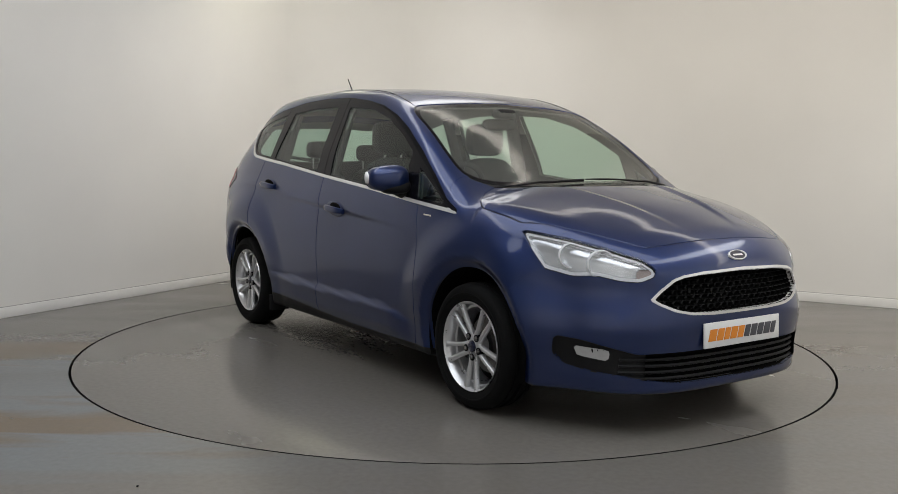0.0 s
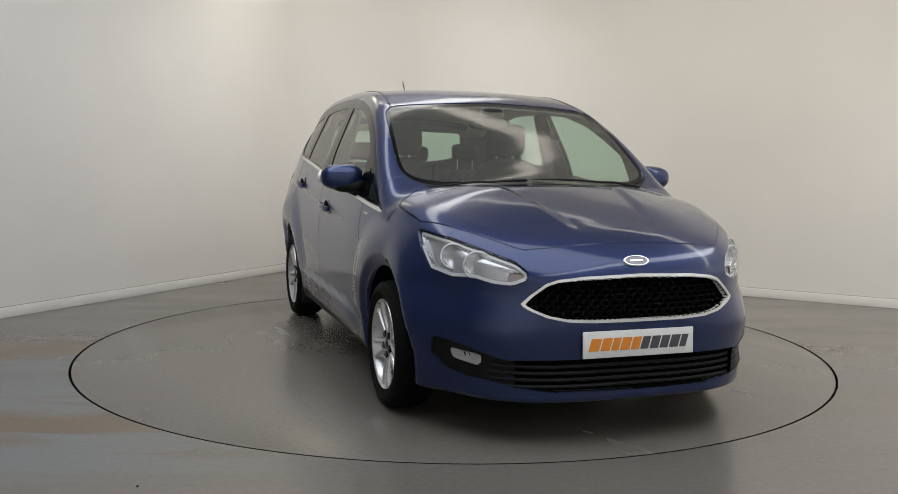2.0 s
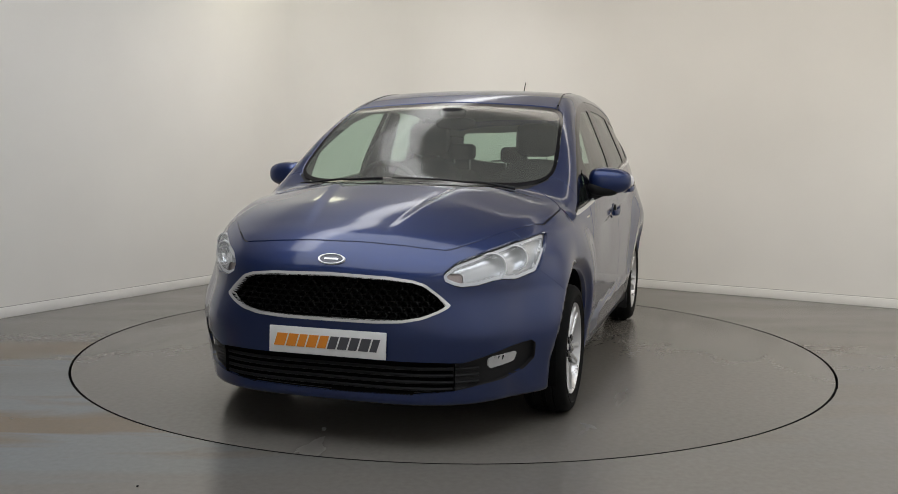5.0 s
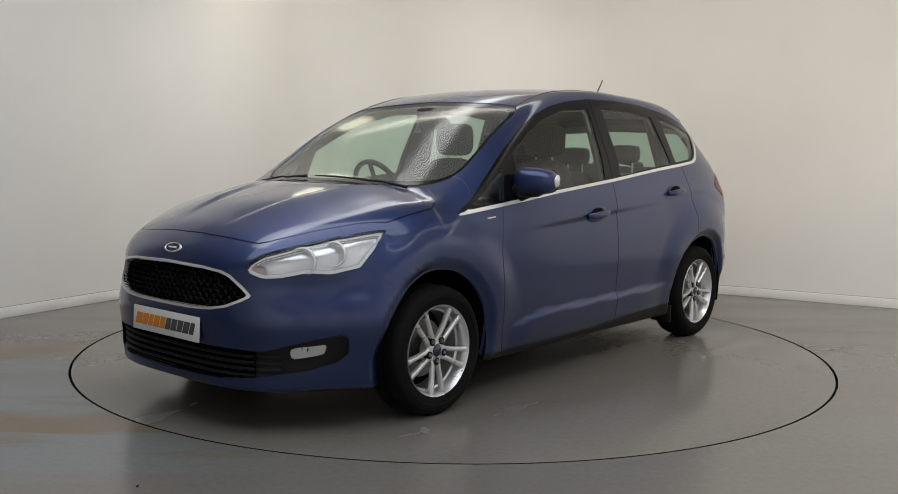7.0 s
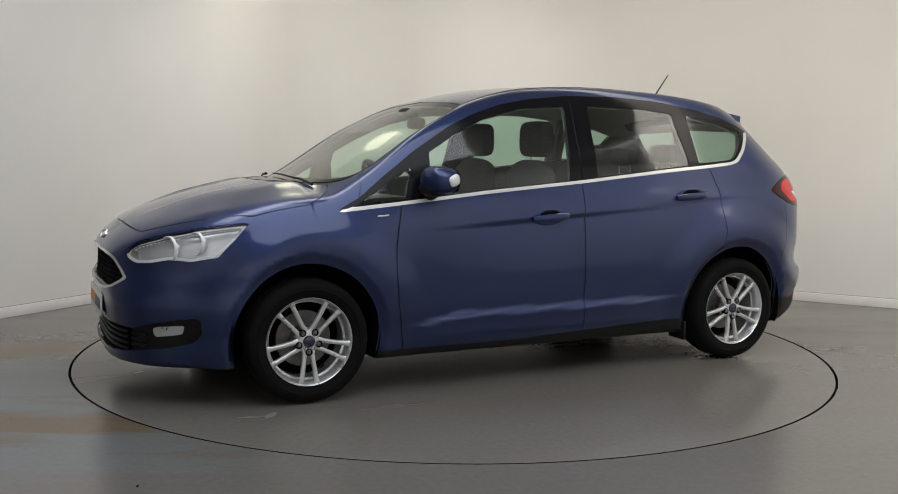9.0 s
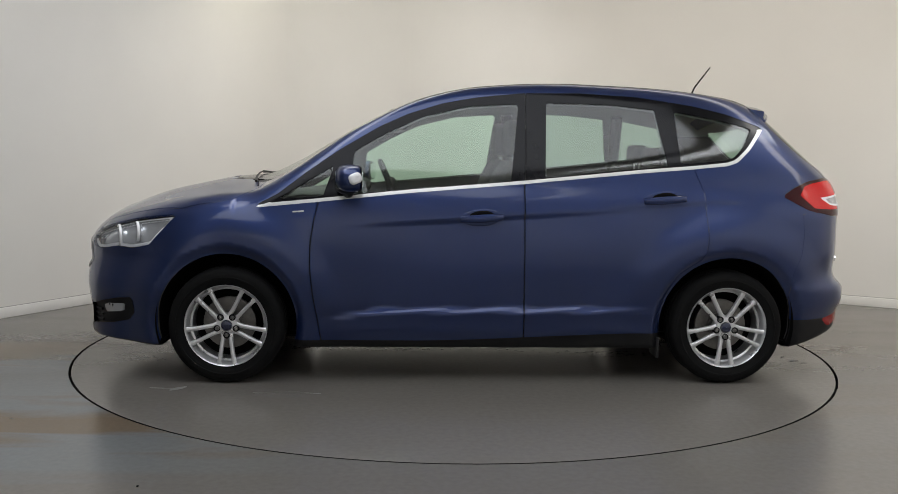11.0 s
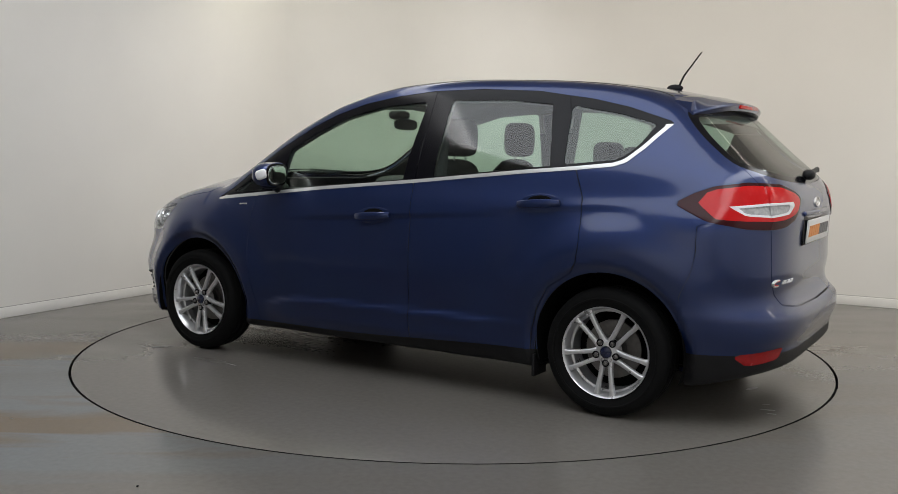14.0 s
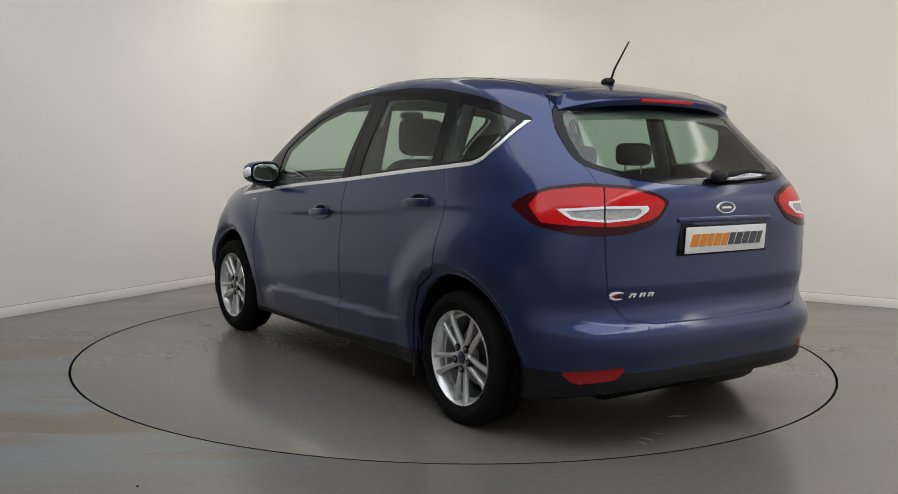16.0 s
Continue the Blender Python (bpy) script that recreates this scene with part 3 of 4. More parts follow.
def body(car):
    s = Skin()
    f = s.all
    sideways = lambda p: 0.35 - p[:, 1]
    # openings over the wheels
    arches = []
    for hx in HUB_X:
        _, f = s.split(f, lambda p, hx=hx: np.maximum(np.hypot(p[:, 0] - hx, p[:, 2] - 0.318) - 0.364, 0.5 - p[:, 1]))
        under = lambda p, hx=hx: np.maximum(np.maximum(np.abs(p[:, 0] - hx) - 0.352, p[:, 2] - 0.26), 0.55 - p[:, 1])
        _, f = s.split(f, under)
    lining = list(f)
    # windows of the flank
    outline = polygon(BELT + UPPER, X, Z, sideways)
    inner_dlo, f = s.split(f, lambda p: outline(p) - 0.0085)
    dlo, band = s.split(inner_dlo, lambda p: outline(p) + 0.0085)
    chrome, upper = s.split(band, lambda p: np.maximum(polyline(BELT, 0.0)(p) - polyline((BELT[-1],) + UPPER + (BELT[0],), 0.0)(p), p[:, 2] - 1.36))
    dlo = dlo + upper
    s.panel("chrome_strip", chrome, CHROME, car, out=0.004, thick=0.008, label="bright chrome strip below the windows")
    panes = (("quarter_glass", ((-1.15, 1.17), (-1.40, 1.195), (-1.45, 1.215), (-1.51, 1.275), (-1.565, 1.365), (-1.39, 1.412), (-1.135, 1.456)), DARKGLASS),
             ("rear_door_glass", ((-0.425, 1.092), (-1.082, 1.162), (-1.03, 1.462), (-0.78, 1.486), (-0.444, 1.492)), DARKGLASS),
             ("front_door_glass", ((0.60, 0.996), (-0.245, 1.074), (-0.295, 1.484), (-0.015, 1.465), (0.228, 1.403), (0.41, 1.318), (0.575, 1.222)), WINDOW),
             ("front_quarter_glass", ((0.975, 0.966), (0.735, 0.985), (0.68, 1.145)), WINDOW))
    for name, pts, mat in panes:
        pane, dlo = s.take(dlo, polygon(pts, X, Z), 0.0)
        _, lining = s.split(lining, polygon(pts, X, Z, sideways))
        s.panel(name, pane, mat, car, out=-0.006, thick=0.003, shadow=False)
    front, dlo = s.take(dlo, lambda p: -0.322 - 0.03 * (p[:, 2] - 1.07) - p[:, 0], 0.0025)
    rear, quarter = s.take(dlo, lambda p: -1.217 + 0.3 * (p[:, 2] - 1.15) - p[:, 0], 0.0025)
    for name, faces in (("front_window_frame", front), ("rear_window_frame", rear), ("quarter_window_frame", quarter)):
        s.panel(name, faces, GLOSS, car, label="gloss black window frame and pillar trim", out=-0.002, thick=0.02)
    # windscreen with its dark border
    WS = ((-0.2, 1.064), (0.33, 1.058), (0.537, 1.056), (0.645, 1.074), (0.702, 1.122), (0.684, 1.275), (0.640, 1.47), (0.42, 1.492), (0.0, 1.512), (-0.2, 1.512))
    ahead = lambda p: 0.1 - p[:, 0]
    ws, f = s.take(f, polygon(rounded(WS, r=0.2), Y, Z, ahead), 0.002)
    _, lining = s.split(lining, polygon(rounded(WS, r=0.2), Y, Z, lambda p: 0.1 - p[:, 0]))
    inner = lambda p: polygon(rounded(WS, r=0.2), Y, Z, ahead)(p) + 0.018
    glassy, frit = s.split(ws, inner)
    s.panel("windscreen", glassy, SCREEN, car, "B", out=-0.003, thick=0.003, shadow=False)
    s.panel("windscreen_seal", frit, GLOSS, car, "B", out=-0.003, label="black border of the windscreen")
    # rear window
    RW = ((-0.2, 1.092), (0.0, 1.092), (0.313, 1.101), (0.50, 1.122), (0.60, 1.155), (0.645, 1.19), (0.625, 1.312), (0.59, 1.40), (0.55, 1.44), (0.0, 1.46), (-0.2, 1.46))
    behind = lambda p: p[:, 0] + 1.5
    rw, f = s.take(f, polygon(rounded(RW, r=0.2), Y, Z, behind), 0.002)
    _, lining = s.split(lining, lambda p: polygon(RW, Y, Z, behind)(p) + 0.05)
    s.panel("rear_window", s.split(rw, lambda p: polygon(rounded(RW, r=0.2), Y, Z, behind)(p) + 0.03)[0], DARKGLASS, car, "B", out=-0.004, thick=0.003, shadow=False)
    s.panel("rear_window_border", s.split(rw, lambda p: polygon(rounded(RW, r=0.2), Y, Z, behind)(p) + 0.03)[1], GLOSS, car, "B", out=-0.004, label="black border of the rear window")
    # bonnet, headlamps, grilles
    HOOD = ((1.995, -0.2), (1.995, 0.0), (1.988, 0.22), (1.973, 0.362), (1.95, 0.455), (1.92, 0.49), (1.82, 0.567), (1.68, 0.66), (1.48, 0.765), (1.324, 0.785), (1.21, 0.79), (1.15, 0.755), (1.085, 0.68), (1.06, 0.60), (1.10, 0.53), (1.17, 0.42), (1.225, 0.25), (1.235, 0.0), (1.235, -0.2))
    hood, f = s.take(f, polygon(HOOD, X, Y, lambda p: 0.7 - p[:, 2]), 0.003)
    s.panel("bonnet", hood, BLUE, car, "B")
    HEAD = ((1.55, 0.702), (1.557, 0.735), (1.468, 0.777), (1.256, 0.818), (1.02, 0.853), (0.716, 0.879), (0.782, 0.80), (0.875, 0.718), (1.044, 0.692), (1.197, 0.70), (1.35, 0.68), (1.466, 0.677))
    hp = polygon(HEAD, XMY, Z, lambda p: 1.4 - p[:, 0])
    head, f = s.take(f, hp, 0.002)
    _, lining = s.split(lining, hp)
    lens = s.panel("headlamp", head, CLEAR, car, out=0.001, thick=0.01, label="clear swept-back headlamp", shadow=False)
    rim, core = s.split(head, lambda p: -(hp(p) + 0.016))
    bar, rim = s.split(rim, lambda p: p[:, 2] - 0.775 + 0.12 * (XMY(p) - 1.1))
    tipp, core = s.split(core, lambda p: np.maximum(1.44 - XMY(p), p[:, 2] - 0.735))
    for k in (0, 1):
        side = "LR"[k]
        s.panel("lamp_bowl", core, SILVER, lens[k], side, out=-0.032, thick=-0.02)
        s.panel("lamp_surround", rim, PALE, lens[k], side, out=-0.022, thick=0.02)
        s.panel("light_bar", bar, PALE, lens[k], side, out=-0.012, thick=0.03)
        s.panel("indicator", tipp, AMBER, lens[k], side, out=-0.02, thick=0.02, label="pale amber indicator")
    headlamp_bowls(lens)
    GRILLE = ((-0.2, 0.727), (0.0, 0.727), (0.25, 0.72), (0.358, 0.708), (0.405, 0.693), (0.463, 0.645), (0.503, 0.604), (0.47, 0.582), (0.403, 0.553), (0.32, 0.537), (0.2, 0.531), (0.0, 0.53), (-0.2, 0.53))
    gp = polygon(GRILLE, Y, Z, lambda p: 1.9 - p[:, 0])
    gr, f = s.take(f, gp, 0.0)
    _, lining = s.split(lining, gp)
    ring, hole = s.split(gr, lambda p: -(gp(p) + 0.0105))
    frame_ob = s.panel("grille_frame", ring, CHROME, car, "B", out=0.006, thick=0.03, label="bright chrome grille frame")[0]
    s.panel("grille_back", hole, PIT, frame_ob, "B", out=-0.05, thick=-0.05)
    grille_mesh(frame_ob, lambda y, z: float(gp(np.array([[2.05, abs(y), z]]))[0]))
    LOWER = ((-0.3, 0.235), (0.0, 0.235), (0.32, 0.24), (0.46, 0.257), (0.56, 0.275), (0.666, 0.287), (0.776, 0.315), (0.825, 0.36), (0.82, 0.44), (0.70, 0.425), (0.6, 0.40), (0.5, 0.372), (0.4, 0.377), (0.0, 0.38), (-0.3, 0.38))
    lp = polygon(LOWER, FRONT_TURN, Z, lambda p: 1.4 - p[:, 0])
    lo, f = s.take(f, lp, 0.0)
    _, lining = s.split(lining, lp)
    mid, fogs = s.split(lo, lambda p: FRONT_TURN(p) - 0.47)
    intake = s.panel("lower_intake", mid, PIT, car, "B", out=-0.04, thick=-0.04, label="black lower air intake")[0]
    bezel = s.panel("fog_bezel", fogs, BLACK, car, out=-0.018, thick=-0.02, label="black fog lamp surround")
    fog = polygon(((0.60, 0.335), (0.605, 0.382), (0.74, 0.392), (0.725, 0.352)), FRONT_TURN, Z)
    for k in (0, 1):
        s.panel("fog_lamp", s.split(fogs, fog)[0], SILVER, bezel[k], "LR"[k], out=-0.008, thick=0.012, label="small silver fog lamp")
        for y_turn in (0.625, 0.645, 0.665):
            rib = polygon(((y_turn, 0.34), (y_turn, 0.388), (y_turn + 0.007, 0.388), (y_turn + 0.007, 0.34)), FRONT_TURN, Z)
            s.panel("fog_rib", s.split(s.split(fogs, fog)[0], rib)[0], GLOSS, bezel[k], "LR"[k], out=-0.005, thick=0.004)
    for z in (0.262, 0.29, 0.318, 0.346):
        bm = bmesh.new()
        w = 0.60
        tube(bm, [surface_at(y, z) - np.array([0.02, 0, 0]) for y in np.linspace(-w, w, 31)], 0.007, 8)
        part("intake_bar", bm, BLACK, intake)
    # black lip under the bumper, sill, valance
    base, f = s.take(f, lambda p: np.maximum(p[:, 2] - 0.228 - 0.045 * step(0.3, -1.0, p[:, 0]) + 0.03 * step(0.9, 1.5, p[:, 0]), -(p[:, 0] + 1.65)), 0.0)
    s.panel("sill", base, BLACK, car, "B", label="black plastic sill and lower lip", out=-0.004)
    # rear lamps
    TAILLAMP = ((1.029, 1.008), (0.94, 1.055), (0.85, 1.087), (0.706, 1.104), (0.62, 1.10), (0.518, 1.094), (0.40, 1.062), (0.345, 1.031), (0.40, 0.965), (0.44, 0.935), (0.537, 0.905), (0.62, 0.896), (0.748, 0.902), (0.906, 0.934))
    tp = polygon(TAILLAMP, REAR_TURN, Z, lambda p: p[:, 0] + 1.4)
    LENS = ((0.816, 0.997), (0.643, 1.012), (0.425, 1.016), (0.512, 0.962), (0.623, 0.95), (0.749, 0.957))
    zp = polygon(LENS, REAR_TURN, Z)
    tl, f = s.take(f, tp, 0.0015)
    dark, red = s.split(tl, lambda p: 0.93 - 0.9 * np.abs(Z(p) - 1.01) - REAR_TURN(p))
    edge, red2 = s.split(red, lambda p: -(tp(p) + 0.016 + 0.5 * np.maximum(0.975 - Z(p), 0) * step(0.9, 0.7, REAR_TURN(p))))
    inner_l, outer_l = s.take(red2, lambda p: REAR_TURN(p) - 0.632, 0.004)
    for label, faces in (("outer tail lamp", outer_l), ("inner tail lamp", inner_l)):
        white, redd = s.take(faces, zp, 0.0)
        rim_w, white = s.split(white, lambda p: -(zp(p) + 0.009))
        obs = s.panel("tail_lamp", redd, RED, car, out=0.006, thick=0.02, label="glossy red " + label)
        for k in (0, 1):
            s.panel("reversing_lens", white, LENSGREY, obs[k], "LR"[k], out=0.0, thick=0.01)
            s.panel("lens_rim", rim_w, PALE, obs[k], "LR"[k], out=0.007, thick=0.012)
    s.panel("tail_lamp_edge", dark + edge, DARKRED, car, out=0.004, thick=0.02, label="dark red border of the tail lamp")
    # tailgate and rear bumper
    GATE = ((-0.3, 0.528), (0.0, 0.528), (0.413, 0.536), (0.53, 0.552), (0.582, 0.602), (0.616, 0.672), (0.635, 0.925), (0.64, 1.08), (0.695, 1.159), (0.78, 1.25), (0.9, 1.42), (0.95, 1.5), (-0.3, 1.5))
    gate, f = s.take(f, polygon(GATE, REAR_TURN, Z, lambda p: p[:, 0] + 1.55), 0.003)
    gate_ob = s.panel("tailgate", gate, BLUE, car, "B", thick=0.02)[0]
    REFLECT = ((0.79, 0.342), (0.542, 0.37), (0.57, 0.318), (0.73, 0.294))
    refl, f = s.take(f, polygon(REFLECT, REAR_TURN, Z, lambda p: p[:, 0] + 1.4), 0.0)
    valance, f = s.take(f, lambda p: np.maximum(p[:, 2] - 0.342, p[:, 0] + 1.73), 0.0)
    vob = s.panel("rear_valance", valance, BLACK, car, "B", label="black rear valance")[0]
    s.panel("reflector", refl, DEEPRED, vob, out=0.003, label="red rear reflector")
    BUMP = ((-1.735, 0.30), (-1.755, 0.60), (-1.80, 0.70), (-1.815, 0.80), (-1.81, 0.92), (-2.6, 0.94), (-2.6, 0.30))
    bump, f = s.take(f, polygon(BUMP, X, Z), 0.0015)
    s.panel("rear_bumper", bump, BLUE, car, "B", thick=0.015)
    # doors
    FDOOR = ((0.756, 0.966), (0.78, 0.86), (0.797, 0.75), (0.80, 0.63), (0.785, 0.47), (0.76, 0.324), (0.745, 0.225), (-0.322, 0.225), (-0.316, 1.064))
    RDOOR = ((-0.316, 1.064), (-0.322, 0.225), (-1.02, 0.225), (-1.03, 0.36), (-1.065, 0.48), (-1.127, 0.59), (-1.25, 0.672), (-1.274, 0.72), (-1.283, 0.80), (-1.271, 1.015), (-1.217, 1.15))
    doors = {}
    for name, pts in (("front_door", FDOOR), ("rear_door", RDOOR)):
        d, f = s.take(f, polygon(pts, X, Z, sideways), 0.0035)
        doors[name] = s.panel(name, d, BLUE, car)
    # front bumper, wing, roof, body frame
    nose, f = s.take(f, lambda p: np.maximum(1.50 + 1.13 * (np.clip(p[:, 2], 0, 0.76) - 0.6) - p[:, 0], p[:, 2] - 0.9), 0.0015)
    s.panel("front_bumper", nose, BLUE, car, "B", thick=0.015)
    cowl, f = s.take(f, polygon(((1.30, -0.2), (1.235, 0.0), (1.225, 0.25), (1.17, 0.42), (1.10, 0.53), (1.06, 0.60), (0.95, 0.69), (0.9, 0.6), (0.9, -0.2)), X, Y, lambda p: 0.95 - p[:, 2]), 0.001)
    s.panel("cowl", cowl, BLACK, car, "LR", label="black cowl below the windscreen", out=-0.004)
    wing, f = s.take(f, polygon(((0.74, 0.15), (0.74, 0.95), (0.98, 0.97), (0.93, 1.12), (1.3, 1.12), (2.3, 0.9), (2.3, 0.15)), X, Z), 0.0015)
    s.panel("front_wing", wing, BLUE, car, thick=0.02)
    roof, f = s.take(f, polygon(((0.5, -0.2), (0.5, 0.615), (0.28, 0.592), (-0.1, 0.558), (-0.7, 0.545), (-1.3, 0.535), (-1.62, 0.52), (-1.62, -0.2)), X, Y, lambda p: 1.3 - p[:, 2]), 0.004)
    s.panel("roof", roof, BLUE, car, "B", thick=0.008)
    s.panel("side_frame", f, BLUE, car, label="blue body side with pillars and rear wing", thick=0.02)
    # lining under the skin
    head, cloth = s.split(lining, lambda p: 1.36 - p[:, 2])
    s.panel("headliner", head, ROOFCLOTH, car, "B", out=-0.03, label="pale cloth headliner")
    s.panel("lining", cloth, LINER, car, "B", out=-0.03, label="dark inner lining of the body")
    return doors, gate_ob


def headlamp_bowls(lens):
    """Faceted dishes behind the lens, each with a small capped bulb."""
    for k, sgn in ((0, 1), (1, -1)):
        for cx, cy, cz, r in ((1.835, 0.618, 0.748, 0.056), (1.72, 0.688, 0.778, 0.05)):
            m = Matrix.Translation((cx, sgn * cy, cz)) @ Vector((1, sgn * 0.45, 0)).to_track_quat("Z", "Y").to_matrix().to_4x4()
            bm = bmesh.new()
            lathe(bm, [(0.006, -0.032), (r * 0.35, -0.028), (r * 0.65, -0.017), (r * 0.88, -0.002), (r, 0.016)], 14, m)
            part("reflector_bowl", bm, FACET, lens[k], "bright faceted reflector", smooth=False)
            bm = bmesh.new()
            lathe(bm, [(r, 0.016), (r * 1.04, 0.02), (r * 1.12, 0.018), (r * 1.13, 0.006)], 32, m)
            part("bowl_rim", bm, PALE, lens[k])
            bm = bmesh.new()
            lathe(bm, [(0.007, -0.03), (0.008, -0.004), (0.005, 0.004), (0.0005, 0.006)], 14, m)
            part("bulb", bm, CHROME, lens[k])


def grille_mesh(parent, inside):
    """Flat honeycomb cells set back in the opening."""
    verts, faces = [], []
    cw, ch = 0.042, 0.0225
    for r in range(-6, 7):
        for c in range(-13, 14):
            y0, z0 = (c + (r % 2) * 0.5) * cw, 0.63 + r * ch
            if inside(y0, z0) > -0.012:
                continue
            i0 = len(verts)
            x = float(surface_at(y0, z0)[0]) - 0.028
            for k, dx in ((1.0, 0.0), (0.8, 0.006), (0.72, -0.02)):
                for a, b in ((-0.5, 0), (-0.3, 0.62), (0.3, 0.62), (0.5, 0), (0.3, -0.62), (-0.3, -0.62)):
                    verts.append((x + dx, y0 + a * cw * k * 1.0, z0 + b * ch * k))
            for q in (0, 1):
                for j in range(6):
                    faces.append((i0 + q * 6 + j, i0 + q * 6 + (j + 1) % 6, i0 + q * 6 + 6 + (j + 1) % 6, i0 + q * 6 + 6 + j))
    ob = link_mesh("grille_mesh", verts, faces, MESH, parent, "black honeycomb grille", smooth=False)
    tagged(ob, kind="stuff")


# ---- wheels, trim and the inside of the car ----
def wheel(car):
    """One alloy wheel, its axle along y, face towards +y."""
    turn = pose(0, 0, 0, -90, 0, 0)   # z of the lathe to +y
    R = 0.304
    bm = bmesh.new()
    lathe(bm, [(0.196, 0.035), (0.207, 0.087), (0.214, 0.094), (0.216, 0.09), (0.212, 0.074), (0.2, 0.04), (0.196, -0.09), (0.205, -0.10), (0.19, -0.10), (0.186, -0.08), (0.186, 0.03)], 64, turn, True)
    rim = part("wheel", bm, ALLOY, car, "five-double-spoke silver alloy wheel")
    bm = bmesh.new()
    prof = [(0.208, 0.07), (0.215, 0.086), (0.235, 0.098), (0.262, 0.103), (0.283, 0.098), (0.297, 0.083), (0.302, 0.06), (R, 0.05), (R - 0.006, 0.047), (R - 0.006, 0.041), (R, 0.038), (R, 0.012), (R - 0.006, 0.009), (R - 0.006, 0.003), (R, 0.0)]
    prof = prof + [(r, -h) for r, h in prof[::-1][1:]]
    lathe(bm, prof, 72, turn)
    part("tyre", bm, RUBBER, rim, "black road tyre")
    # raised band on the side wall
    bm = bmesh.new()
    lathe(bm, [(0.249, 0.1005), (0.251, 0.1035), (0.257, 0.1045), (0.259, 0.1025)], 72, turn)
    part("sidewall_band", bm, RUBBER, rim)
    # spokes in pairs
    for i in range(5):
        mid = math.radians(90 + 36 + 72 * i)
        for sgn in (-1, 1):
            bm = bmesh.new()
            rows = []
            for r, off, w, y in ((0.040, 0.017, 0.014, 0.07), (0.08, 0.021, 0.0105, 0.075), (0.13, 0.028, 0.010, 0.081), (0.18, 0.036, 0.011, 0.085), (0.205, 0.041, 0.015, 0.086)):
                row = []
                for a, d in ((-w, -0.022), (-w, -0.004), (-w * 0.55, 0.0), (w * 0.55, 0.0), (w, -0.004), (w, -0.022)):
                    px, pz = r, sgn * off + a
                    row.append(bm.verts.new((px * math.cos(mid) - pz * math.sin(mid), y + d, px * math.sin(mid) + pz * math.cos(mid))))
                rows.append(row)
            for a, b in zip(rows, rows[1:]):
                for j in range(5):
                    bm.faces.new((a[j], a[j + 1], b[j + 1], b[j]))
            part("spoke", bm, ALLOY, rim, sharp=50)
    bm = bmesh.new()
    lathe(bm, [(0.0, 0.064), (0.028, 0.064), (0.03, 0.076), (0.05, 0.073), (0.058, 0.063), (0.06, 0.02)], 40, turn)
    part("wheel_centre", bm, ALLOY, rim)
    bm = bmesh.new()
    lathe(bm, [(0.0005, 0.083), (0.02, 0.082), (0.027, 0.079), (0.028, 0.06)], 32, turn)
    part("centre_cap", bm, NAVY, rim, "small dark blue centre cap")
    for i in range(5):
        a = math.radians(-90 + 72 * i)
        bm = bmesh.new()
        m = Matrix.Translation((0.052 * math.cos(a), 0, 0.052 * math.sin(a))) @ turn
        lathe(bm, [(0.0003, 0.084), (0.007, 0.084), (0.0105, 0.08), (0.011, 0.05)], 6, m)
        part("lug_nut", bm, STEEL, rim, smooth=False)
        bm = bmesh.new()
        lathe(bm, [(0.0105, 0.072), (0.014, 0.0785), (0.0175, 0.077), (0.018, 0.05)], 16, m)
        part("lug_seat", bm, GLOSS, rim)
    bm = bmesh.new()
    lathe(bm, [(0.0005, 0.0), (0.07, 0.0), (0.07, -0.02), (0.138, -0.02), (0.138, -0.045), (0.03, -0.045)], 48, turn)
    part("brake_disc", bm, STEEL, rim, "grey brake disc")
    bm = bmesh.new()
    lathe(bm, [(0.0005, -0.06), (0.192, -0.06), (0.192, -0.07)], 40, turn)
    part("brake_shield", bm, PIT, rim)
    return rim


def wheels(car):
    first = wheel(car)
    places = []
    for hx in HUB_X:
        places += [pose(hx, HUB_Y, HUB_Z), pose(hx, -HUB_Y, HUB_Z, 0, 0, 180)]
    first.matrix_basis = places[0]
    for m in places[1:]:
        copy_thing(first, m)
    for hx in HUB_X:
        for sgn in (1, -1):
            bm = bmesh.new()
            m = Matrix.Translation((hx, 0, 0.318)) @ pose(0, 0, 0, -90 if sgn > 0 else 90, 0, 0)
            lathe(bm, [(0.0005, 0.5), (0.368, 0.5), (0.368, 0.855)], 56, m)
            bmesh.ops.bisect_plane(bm, geom=bm.verts[:] + bm.edges[:] + bm.faces[:], plane_co=(0, 0, 0.2), plane_no=(0, 0, -1), clear_outer=True)
            part("wheel_housing", bm, PIT, car, "black wheel housing")


